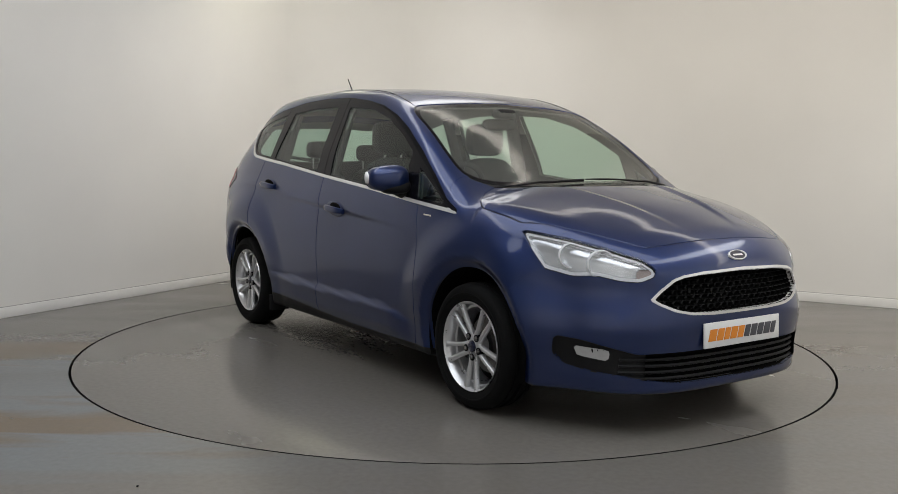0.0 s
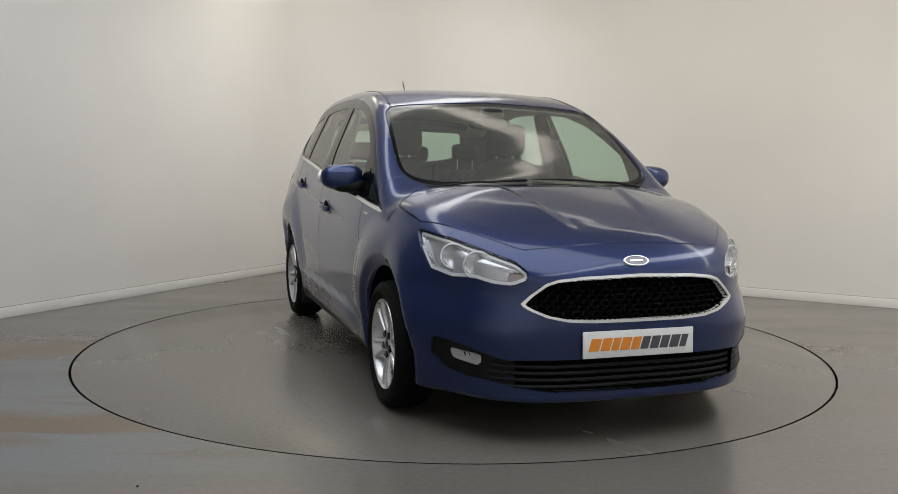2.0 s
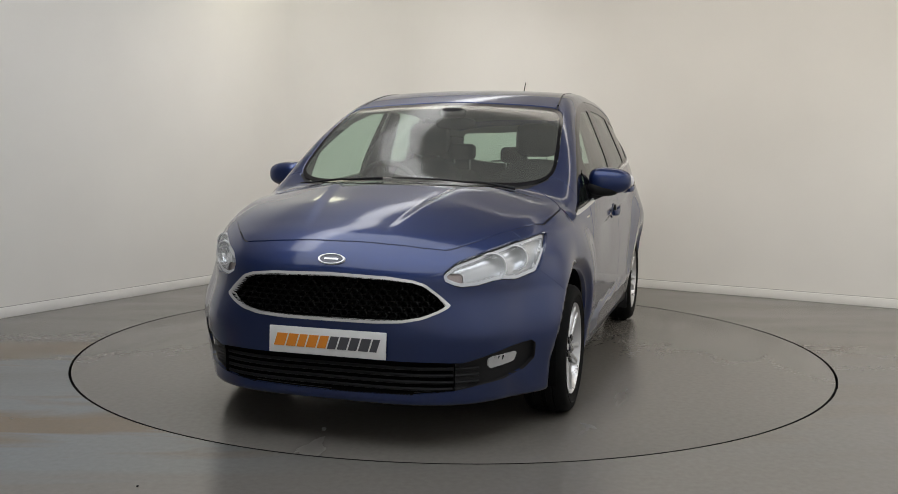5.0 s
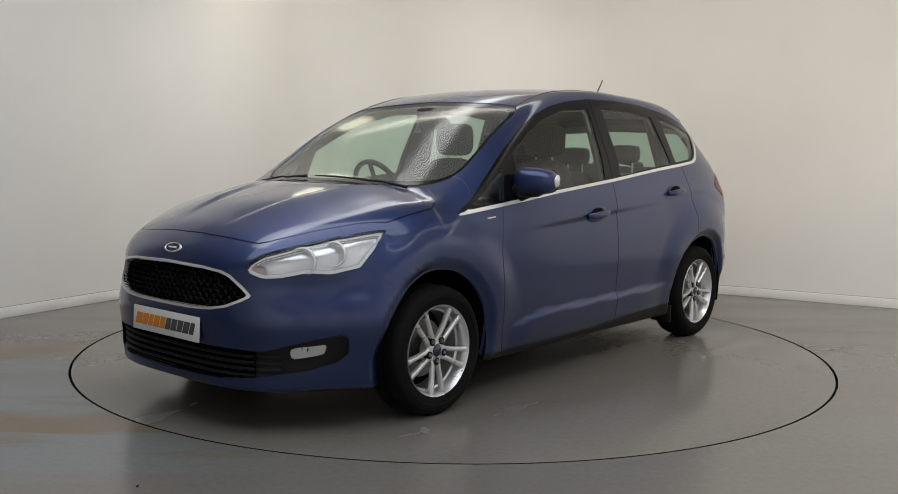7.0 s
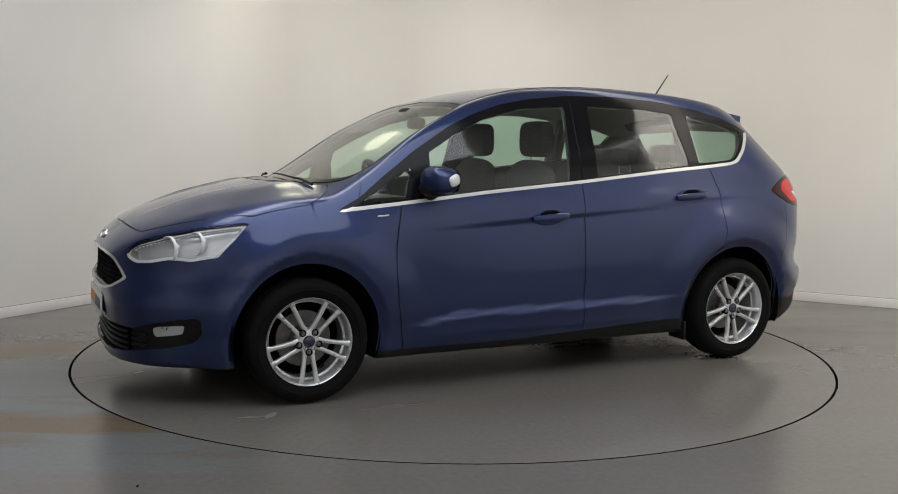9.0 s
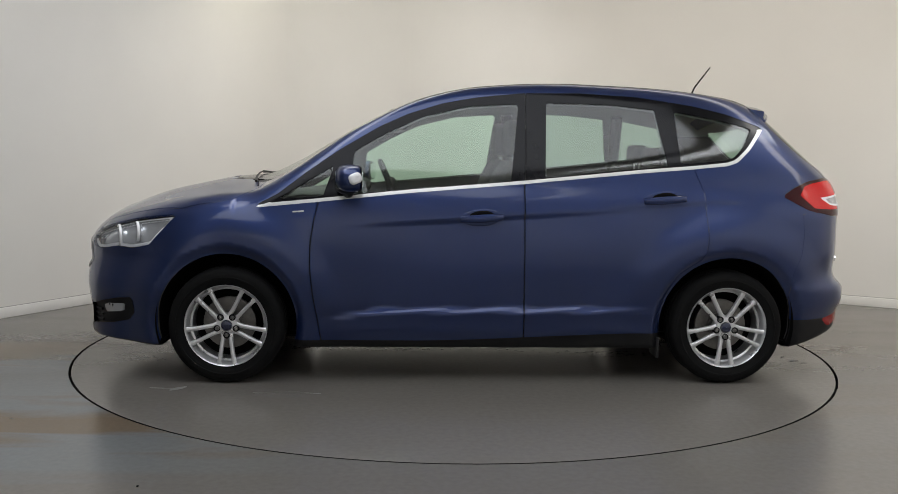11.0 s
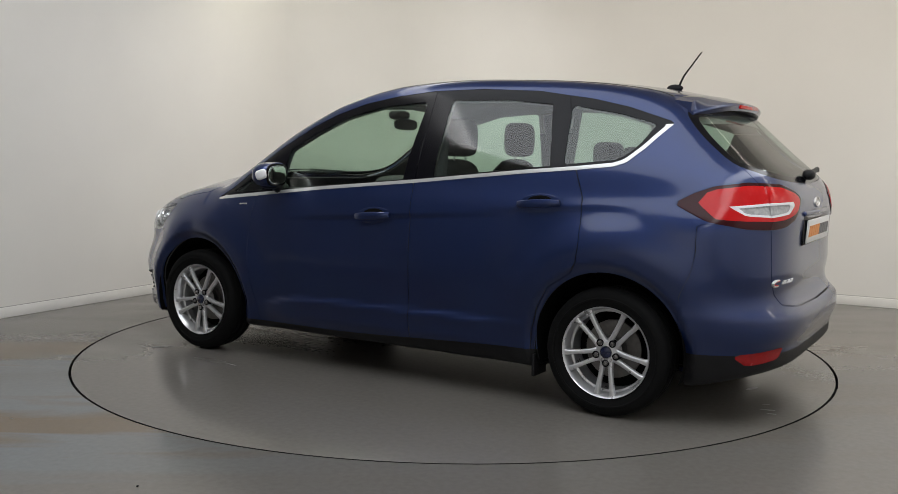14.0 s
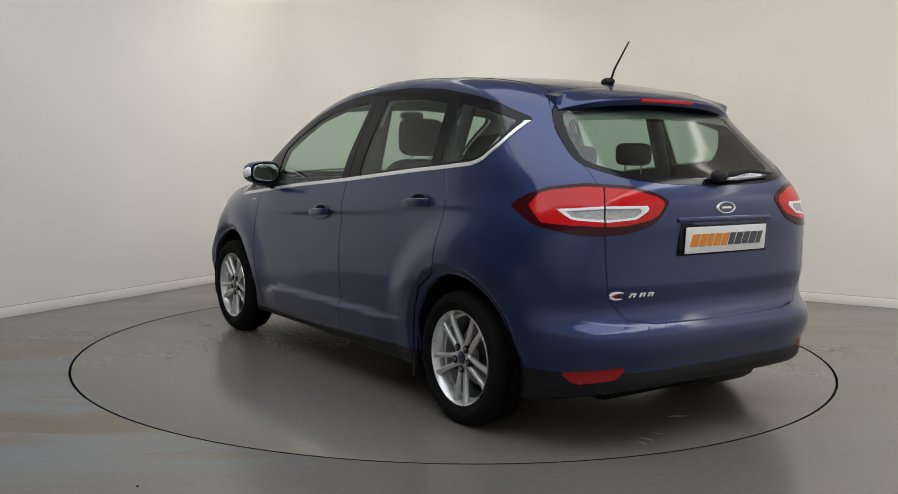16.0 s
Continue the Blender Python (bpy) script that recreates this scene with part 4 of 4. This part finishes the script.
def door_handles(doors):
    for name, cx, cz, tilt in (("front_door", -0.09, 0.882, 4), ("rear_door", -1.055, 0.985, 4)):
        for k, sgn in ((0, 1), (1, -1)):
            door = doors[name][k]
            base = side_at(cx, cz)
            y = sgn * float(base[1])
            turn = Matrix.Translation((cx, y, cz)) @ pose(0, 0, 0, 0, tilt, 0)
            bm = bmesh.new()
            # a raised dish; the black lens on it imitates the shaded hollow behind the grip
            blob(bm, (0, 0, 0), (0.108, 0.004, 0.044), 2, turn, 24)
            part("handle_surround", bm, BLUE, door)
            bm = bmesh.new()
            blob(bm, (0, sgn * 0.002, 0.012), (0.066, 0.005, 0.024), 2, turn, 24)
            part("handle_shade", bm, PIT, door)
            bm = bmesh.new()
            rows = []
            for i in range(17):
                u = -1 + i / 8
                w = 0.015 + 0.006 * (1 - u * u)
                o = sgn * (0.012 + 0.022 * (1 - abs(u) ** 3.5))
                ring = [bm.verts.new(turn @ Vector((u * 0.112, o + sgn * 0.009 * math.sin(a), -0.002 + w * math.cos(a)))) for a in [2 * math.pi * q / 10 for q in range(10)]]
                rows.append(ring)
            for a, b in zip(rows, rows[1:]):
                for q in range(10):
                    bm.faces.new((a[q], a[(q + 1) % 10], b[(q + 1) % 10], b[q]))
            bm.faces.new(rows[0][::-1])
            bm.faces.new(rows[-1])
            part("door_handle", bm, BLUE, door, "body-coloured grip handle")


def mirrors(car):
    for sgn in (1, -1):
        m = Matrix.Diagonal((1, sgn, 1, 1)) @ Matrix.Translation((0, -0.035, -0.005))
        lean = pose(0, 0, 0, 0, 0, 10)
        bm = bmesh.new()
        blob(bm, (0.0, 0.0, 0.0), (0.08, 0.112, 0.07), 2.8, None, 32)
        for v in bm.verts:
            # flat towards the glass, fuller at the foot than at the tip
            if v.co.x < -0.035:
                v.co.x = -0.035 + (v.co.x + 0.035) * 0.12
            v.co.z *= 1.0 - 0.12 * v.co.y / 0.118
        bmesh.ops.transform(bm, matrix=m @ Matrix.Translation((0.585, 0.972, 1.085)) @ lean, verts=bm.verts)
        hull = part("door_mirror", bm, BLUE, car, "blue door mirror housing")
        bm = bmesh.new()
        blob(bm, (0.605, 0.94, 1.045), (0.06, 0.085, 0.042), 2.6, lean, 24)
        bmesh.ops.transform(bm, matrix=m, verts=bm.verts)
        part("mirror_base", bm, BLACK, hull)
        bm = bmesh.new()
        tube(bm, [(0.62, 0.82, 1.0), (0.605, 0.88, 1.005), (0.59, 0.93, 1.03)], [0.035, 0.03, 0.03], 12)
        bmesh.ops.transform(bm, matrix=m, verts=bm.verts)
        part("mirror_arm", bm, BLACK, hull)
        bm = bmesh.new()
        blob(bm, (0.543, 0.966, 1.085), (0.006, 0.104, 0.064), 3.2, lean, 24)
        bmesh.ops.transform(bm, matrix=m, verts=bm.verts)
        part("mirror_bezel", bm, GLOSS, hull)
        bm = bmesh.new()
        blob(bm, (0.538, 0.966, 1.085), (0.004, 0.09, 0.052), 3.2, lean, 24)
        bmesh.ops.transform(bm, matrix=m, verts=bm.verts)
        part("mirror_glass", bm, MIRROR, hull, "reflecting mirror glass")
        bm = bmesh.new()
        blob(bm, (0.558, 1.072, 1.088), (0.034, 0.018, 0.028), 3.2, pose(0, 0, 0, 0, 20, 24), 20)
        bmesh.ops.transform(bm, matrix=m, verts=bm.verts)
        part("side_indicator", bm, PALE, hull, "clear side indicator lens")


def printed_plate(parent, m, label):
    """A white plate 52 x 11 cm with slanted printed blocks, five orange and five grey."""
    bm = bmesh.new()
    box(bm, (-0.26, -0.004, -0.0555), (0.26, 0.004, 0.0555), 0.003, 2)
    plate = part("number_plate", bm, WHITE, parent, label, at=m)
    x = -0.232
    widths = (0.053, 0.048, 0.04, 0.048, 0.044, 0.042, 0.046, 0.044, 0.048, 0.036)
    for i, w in enumerate(widths):
        bm = bmesh.new()
        h, sh = 0.026, 0.008
        vs = [(x + 0.003 - sh, -h), (x + w - 0.003 - sh, -h), (x + w - 0.003 + sh, h), (x + 0.003 + sh, h)]
        a = [bm.verts.new((p, -0.0045, q)) for p, q in vs]
        b = [bm.verts.new((p, -0.0065, q)) for p, q in vs]
        bm.faces.new(b)
        for j in range(4):
            bm.faces.new((a[j], a[(j + 1) % 4], b[(j + 1) % 4], b[j]))
        part("printed_bar", bm, ORANGE if i < 5 else INK, plate, smooth=False)
        x += w + 0.0015
    return plate


def oval_badge(parent, m, w, h):
    bm = bmesh.new()
    lathe(bm, [(0.0005, 0.004), (0.82, 0.004), (0.84, 0.001)], 40)
    bmesh.ops.transform(bm, matrix=m @ Matrix.Diagonal((w, h, 1, 1)), verts=bm.verts)
    badge = part("badge", bm, NAVY, parent, "small dark blue oval badge with a silver rim")
    bm = bmesh.new()
    lathe(bm, [(0.80, 0.003), (0.84, 0.007), (0.95, 0.007), (1.0, 0.0)], 40)
    bmesh.ops.transform(bm, matrix=m @ Matrix.Diagonal((w, h, 1, 1)), verts=bm.verts)
    part("badge_rim", bm, CHROME, badge)
    bm = bmesh.new()
    box(bm, (-0.5, -0.16, 0.004), (0.5, 0.16, 0.006), 0.001, 1, Matrix())
    bmesh.ops.transform(bm, matrix=m @ Matrix.Diagonal((w, h, 1, 1)), verts=bm.verts)
    part("badge_bar", bm, CHROME, badge)


def trim(car, gate):
    printed_plate(car, pose(2.118, 0, 0.44, -3, 0, 90), "white plate with orange and grey printed blocks")
    # plate recess and plate of the tailgate
    tail = float(surface_at(0, 0.87, False)[0])
    bm = bmesh.new()
    box(bm, (tail - 0.006, -0.285, 0.803), (tail + 0.02, 0.285, 0.945), 0.006, 2)
    part("plate_recess", bm, GLOSS, gate, "dark recess round the plate")
    printed_plate(gate, pose(tail - 0.016, 0, 0.868, 3, 0, -90), "white plate with orange and grey printed blocks")
    bm = bmesh.new()
    box(bm, (tail - 0.018, -0.30, 0.941), (tail + 0.02, 0.30, 0.966), 0.011, 3)
    part("gate_grip", bm, BLUE, gate)
    n = grad(surface_at(0, 0.775)[None])[0]
    c = surface_at(0, 0.777)
    oval_badge(car, Matrix.Translation(c) @ Vector(n).to_track_quat("Z", "X").to_matrix().to_4x4() @ pose(0, 0, 0, 0, 0, 90), 0.062, 0.026)
    c = surface_at(-0.0, 1.0, False)
    n = grad(c[None])[0]
    oval_badge(gate, Matrix.Translation(c) @ Vector(n).to_track_quat("Z", "X").to_matrix().to_4x4() @ pose(0, 0, 0, 0, 0, 90), 0.06, 0.026)
    # model badge: a slim crescent with a red inner edge, and three low slanted bars
    def on_gate(y, dz):
        q = surface_at(y, 0.655 + dz, False)
        return Vector((q[0] - 0.003, q[1], q[2]))
    for mat, rad, wide in ((CHROME, 1.0, 0.0075), (RED, 0.72, 0.005)):
        bm = bmesh.new()
        pts = [on_gate(0.585 - 0.034 * rad * math.cos(a), 0.014 * rad * math.sin(a)) for a in np.linspace(0.9, 5.2, 15)]
        tube(bm, pts, [wide * (0.25 + 0.75 * math.sin(math.pi * k / 14)) for k in range(15)], 8)
        part("badge_crescent", bm, mat, gate)
    for y, w in ((0.522, 0.02), (0.474, 0.018), (0.43, 0.018)):
        bm = bmesh.new()
        for dy in (-0.6, 0.4):
            tube(bm, [on_gate(y - w * dy, -0.008), on_gate(y - w * (dy + 0.5), 0.008)], 0.004, 6)
        tube(bm, [on_gate(y + w * 0.5, 0.006), on_gate(y - w * 0.7, 0.006)], 0.003, 6)
        part("badge_bar", bm, CHROME, gate)
    # small badge on each front wing
    for sgn in (1, -1):
        q = side_at(0.86, 0.905)
        bm = bmesh.new()
        box(bm, (-0.03, -0.003, -0.004), (0.03, 0.003, 0.004), 0.002, 2, Matrix.Translation((q[0], sgn * q[1], q[2])) @ pose(0, 0, 0, 0, 4, sgn * -4))
        part("wing_badge", bm, CHROME, car)
    # roof spoiler with brake light
    bm = bmesh.new()
    rows = []
    z_mid, z_out = float(top_at(-1.60, 0.0)[2]), float(top_at(-1.60, 0.42)[2])
    for y in np.linspace(-0.56, 0.56, 41):
        z0 = z_mid + (z_out - z_mid) * (y / 0.42) ** 2 - 0.018 * (abs(y) / 0.56) ** 5
        e = (abs(y) / 0.56) ** 3
        xe = -1.80 + 0.11 * e
        zt = z0 - 0.046 - 0.01 * e
        under = 0.036 - 0.008 * e
        rows.append([bm.verts.new(p) for p in ((-1.60, y, z0 + 0.001), (-1.68, y, z0 - 0.012), (xe + 0.014, y, zt + 0.004), (xe + 0.003, y, zt - 0.003), (xe, y, zt - 0.012), (xe + 0.012, y, zt - under), (-1.66, y, zt - under - 0.012), (-1.60, y, z0 - 0.05))])
    for a, b in zip(rows, rows[1:]):
        for j in range(7):
            bm.faces.new((a[j], a[j + 1], b[j + 1], b[j]))
    bm.faces.new(rows[0])
    bm.faces.new(rows[-1][::-1])
    sp = part("roof_spoiler", bm, BLUE, gate, sharp=40)
    bm = bmesh.new()
    box(bm, (-1.803, -0.17, 1.452), (-1.76, 0.17, 1.470), 0.005, 2)
    part("brake_light", bm, RED, sp, "high red brake light")
    # rear wiper
    bm = bmesh.new()
    a, b = surface_at(0.0, 1.12, False), surface_at(-0.40, 1.135, False)
    out = np.array([-0.02, 0, 0.012])
    blob(bm, tuple(a + out), (0.03, 0.045, 0.026), 2.3, None, 20)
    tube(bm, [tuple(a + out), tuple((a + b) / 2 + out + np.array([-0.012, 0, 0.018])), tuple(b + out * 0.7)], [0.016, 0.012, 0.006], 10)
    part("rear_wiper", bm, BLACK, gate, "black rear wiper")
    # front wipers at the foot of the windscreen
    for y0, y1, dx in ((0.55, -0.08, 0.02), (-0.12, -0.62, 0.02)):
        bm = bmesh.new()
        pts = []
        for u in np.linspace(0, 1, 9):
            y = y0 + (y1 - y0) * u
            p = top_at(1.19 - 0.16 * abs(y) ** 1.5 - 0.03 * u, y)
            pts.append((p[0], p[1], p[2] + 0.012))
        tube(bm, pts, [0.008, 0.007, 0.006, 0.006, 0.005, 0.005, 0.005, 0.004, 0.003], 8)
        part("front_wiper", bm, BLACK, car, "black front wiper")
    # aerial
    bm = bmesh.new()
    c = top_at(-1.41, 0)
    blob(bm, (c[0], 0, c[2] + 0.008), (0.045, 0.02, 0.02), 2, None, 20)
    foot = part("aerial", bm, BLACK, car, "black roof aerial")
    bm = bmesh.new()
    tube(bm, [(-1.43, 0, c[2] + 0.015), (-1.455, 0, c[2] + 0.07), (-1.545, 0, c[2] + 0.19)], [0.006, 0.005, 0.0035], 8)
    part("aerial_rod", bm, BLACK, foot)
    # seam strips along the roof
    for sgn in (1, -1):
        bm = bmesh.new()
        pts = []
        for x in np.linspace(0.26, -1.58, 30):
            y = np.interp(-x, (-0.28, 0.1, 0.7, 1.3, 1.62), (0.592, 0.558, 0.545, 0.535, 0.52))
            p = top_at(x, y)
            pts.append((p[0], sgn * p[1], p[2] - 0.002))
        tube(bm, pts, 0.005, 6)
        part("roof_seam", bm, BLACK, car)
    # underbody and silencer
    bm = bmesh.new()
    box(bm, (-1.95, -0.5, 0.17), (1.75, 0.5, 0.25), 0.03, 2)
    part("underbody", bm, PIT, car, "dark underbody")
    bm = bmesh.new()
    blob(bm, (-1.85, -0.28, 0.225), (0.16, 0.25, 0.07), 3)
    part("silencer", bm, BLACK, car)
    for sgn in (1, -1):
        bm = bmesh.new()
        box(bm, (-1.05, sgn * 0.80 - 0.07, 0.14), (-1.035, sgn * 0.80 + 0.07, 0.25), 0.004, 2)
        part("mud_flap", bm, BLACK, car)


def seat(name, car, x, y, w, back_top, lean, head, label):
    """A car seat: cushion, back and, set on two rods, a headrest."""
    bm = bmesh.new()
    blob(bm, (x + 0.25, y, 0.56), (0.27, w / 2, 0.11), 3.2)
    cushion = part(name, bm, CLOTH, car, label)
    bm = bmesh.new()
    h = (back_top - 0.5) / 2
    blob(bm, (x - 0.03, y, 0.5 + h), (0.085, w / 2, h), 3.4, pose(0, 0, 0, 0, -lean, 0))
    part("backrest", bm, CLOTH, cushion)
    if head:
        hx = x - math.tan(radians(lean)) * (h + 0.1) - 0.0
        hw, hz, hh = head
        bm = bmesh.new()
        blob(bm, (hx, y, hz), (0.055, hw, hh), 4.4)
        part("headrest", bm, CLOTH, cushion)
        for q in (-0.06, 0.06):
            bm = bmesh.new()
            tube(bm, [(hx, y + q, back_top - 0.06), (hx, y + q, hz)], 0.006, 8)
            part("headrest_rod", bm, CHROME, cushion)


def inside(car):
    for y in (0.36, -0.36):
        seat("front_seat", car, -0.17, y, 0.50, 1.19, 17, (0.135, 1.30, 0.105), "dark cloth front seat with headrest")
    for y, z in ((0.40, 1.22), (0.0, 1.20), (-0.40, 1.22)):
        seat("rear_seat", car, -1.08, y, 0.38, 1.10, 18, (0.10, z, 0.06), "dark cloth rear seat with low headrest")
    bm = bmesh.new()
    rows = []
    for y in np.linspace(-0.74, 0.74, 31):
        c = 0.04 * (1 - (y / 0.74) ** 2)
        rows.append([bm.verts.new((x + c * k, y, z)) for x, z, k in ((1.02 - 0.14 * y * y, 0.97, 0.5), (0.86, 0.985, 0.6), (0.66, 0.99, 1), (0.58, 0.97, 1), (0.55, 0.90, 1), (0.60, 0.70, 0.4), (0.72, 0.5, 0))])
    for a, b in zip(rows, rows[1:]):
        for j in range(6):
            bm.faces.new((a[j], a[j + 1], b[j + 1], b[j]))
    dash = part("dashboard", bm, DASH, car, "dark grey dashboard", sharp=60)
    bm = bmesh.new()
    blob(bm, (0.64, -0.37, 1.0), (0.11, 0.17, 0.055), 2.6)
    part("instrument_hood", bm, DASH, dash)
    bm = bmesh.new()
    m = Matrix.Translation((0.40, -0.37, 0.99)) @ pose(0, 0, 0, 0, -66, 0)
    prof = [(0.18 + 0.016 * math.cos(a), 0.016 * math.sin(a)) for a in [2 * math.pi * i / 10 for i in range(10)]]
    lathe(bm, prof, 40, m, True)
    ring = part("steering_wheel", bm, BLACK, car, "black steering wheel")
    bm = bmesh.new()
    blob(bm, tuple(m.translation), (0.035, 0.075, 0.065), 2.5)
    for a in (0, 180, 270):
        v = m @ Vector((0.17 * math.cos(radians(a + 90)), 0.17 * math.sin(radians(a + 90)), 0))
        tube(bm, [tuple(m.translation), tuple(v)], 0.014, 8)
    part("wheel_hub", bm, BLACK, ring)
    bm = bmesh.new()
    blob(bm, (0.31, 0, 1.385), (0.02, 0.12, 0.035), 3)
    rv = part("inside_mirror", bm, BLACK, car, "black inside mirror with sensor housing")
    bm = bmesh.new()
    blob(bm, (0.36, 0, 1.445), (0.05, 0.075, 0.03), 3)
    part("sensor_box", bm, BLACK, rv)
    bm = bmesh.new()
    box(bm, (-2.0, -0.62, 0.95), (-1.35, 0.62, 0.98), 0.01, 2)
    part("parcel_shelf", bm, CLOTH, car, "dark parcel shelf")
    for sgn in (1, -1):
        bm = bmesh.new()
        tube(bm, [(-0.40, sgn * 0.77, 0.4), (-0.40, sgn * 0.74, 1.1), (-0.37, sgn * 0.63, 1.47)], [0.06, 0.05, 0.04], 10)
        part("inner_pillar", bm, LINER, car)
        bm = bmesh.new()
        tube(bm, [(-1.12, sgn * 0.74, 1.1), (-1.12, sgn * 0.62, 1.46)], 0.04, 10)
        part("inner_pillar", bm, LINER, car)


def grit():
    bm = bmesh.new()
    blob(bm, (-1.136, -2.552, 0.004), (0.005, 0.004, 0.003), 2.2, None, 12)
    tagged(part("grit", bm, PIT), "tiny dark crumb of grit on the floor", "debris")


studio()
grit()
disc = turntable()
car = new("car")
tagged(car, "metallic blue compact people carrier standing on the turntable", "car")
doors, gate = body(car)
wheels(car)
door_handles(doors)
mirrors(car)
trim(car, gate)
inside(car)

TURN = ((0.0, -54.72), (0.5, -56.42), (1.0, -59.97), (1.5, -64.85), (2.0, -71.0), (2.5, -76.75), (3.0, -82.8), (3.5, -88.65), (4.0, -94.7), (4.5, -100.6), (5.0, -106.62), (5.2, -109.0),
        (7.3, -133.76), (7.5, -136.15), (8.0, -142.1), (8.5, -147.95), (9.0, -153.9), (9.2, -156.28), (11.3, -180.3), (11.5, -182.5), (12.0, -188.3), (12.5, -194.0), (13.0, -199.77), (13.5, -205.55),
        (14.0, -211.4), (14.5, -217.15), (15.0, -223.1), (15.5, -228.85), (16.0, -234.8))


def motions():
    off = 0.0929   # the car stands a little to one side of the turntable's centre
    for thing, dy in ((car, off), (disc, 0.0)):
        walk(thing, [(t, pose(0, 0, 0, 0, 0, a) @ pose(0, dy, 0)) for t, a in TURN])


motions()
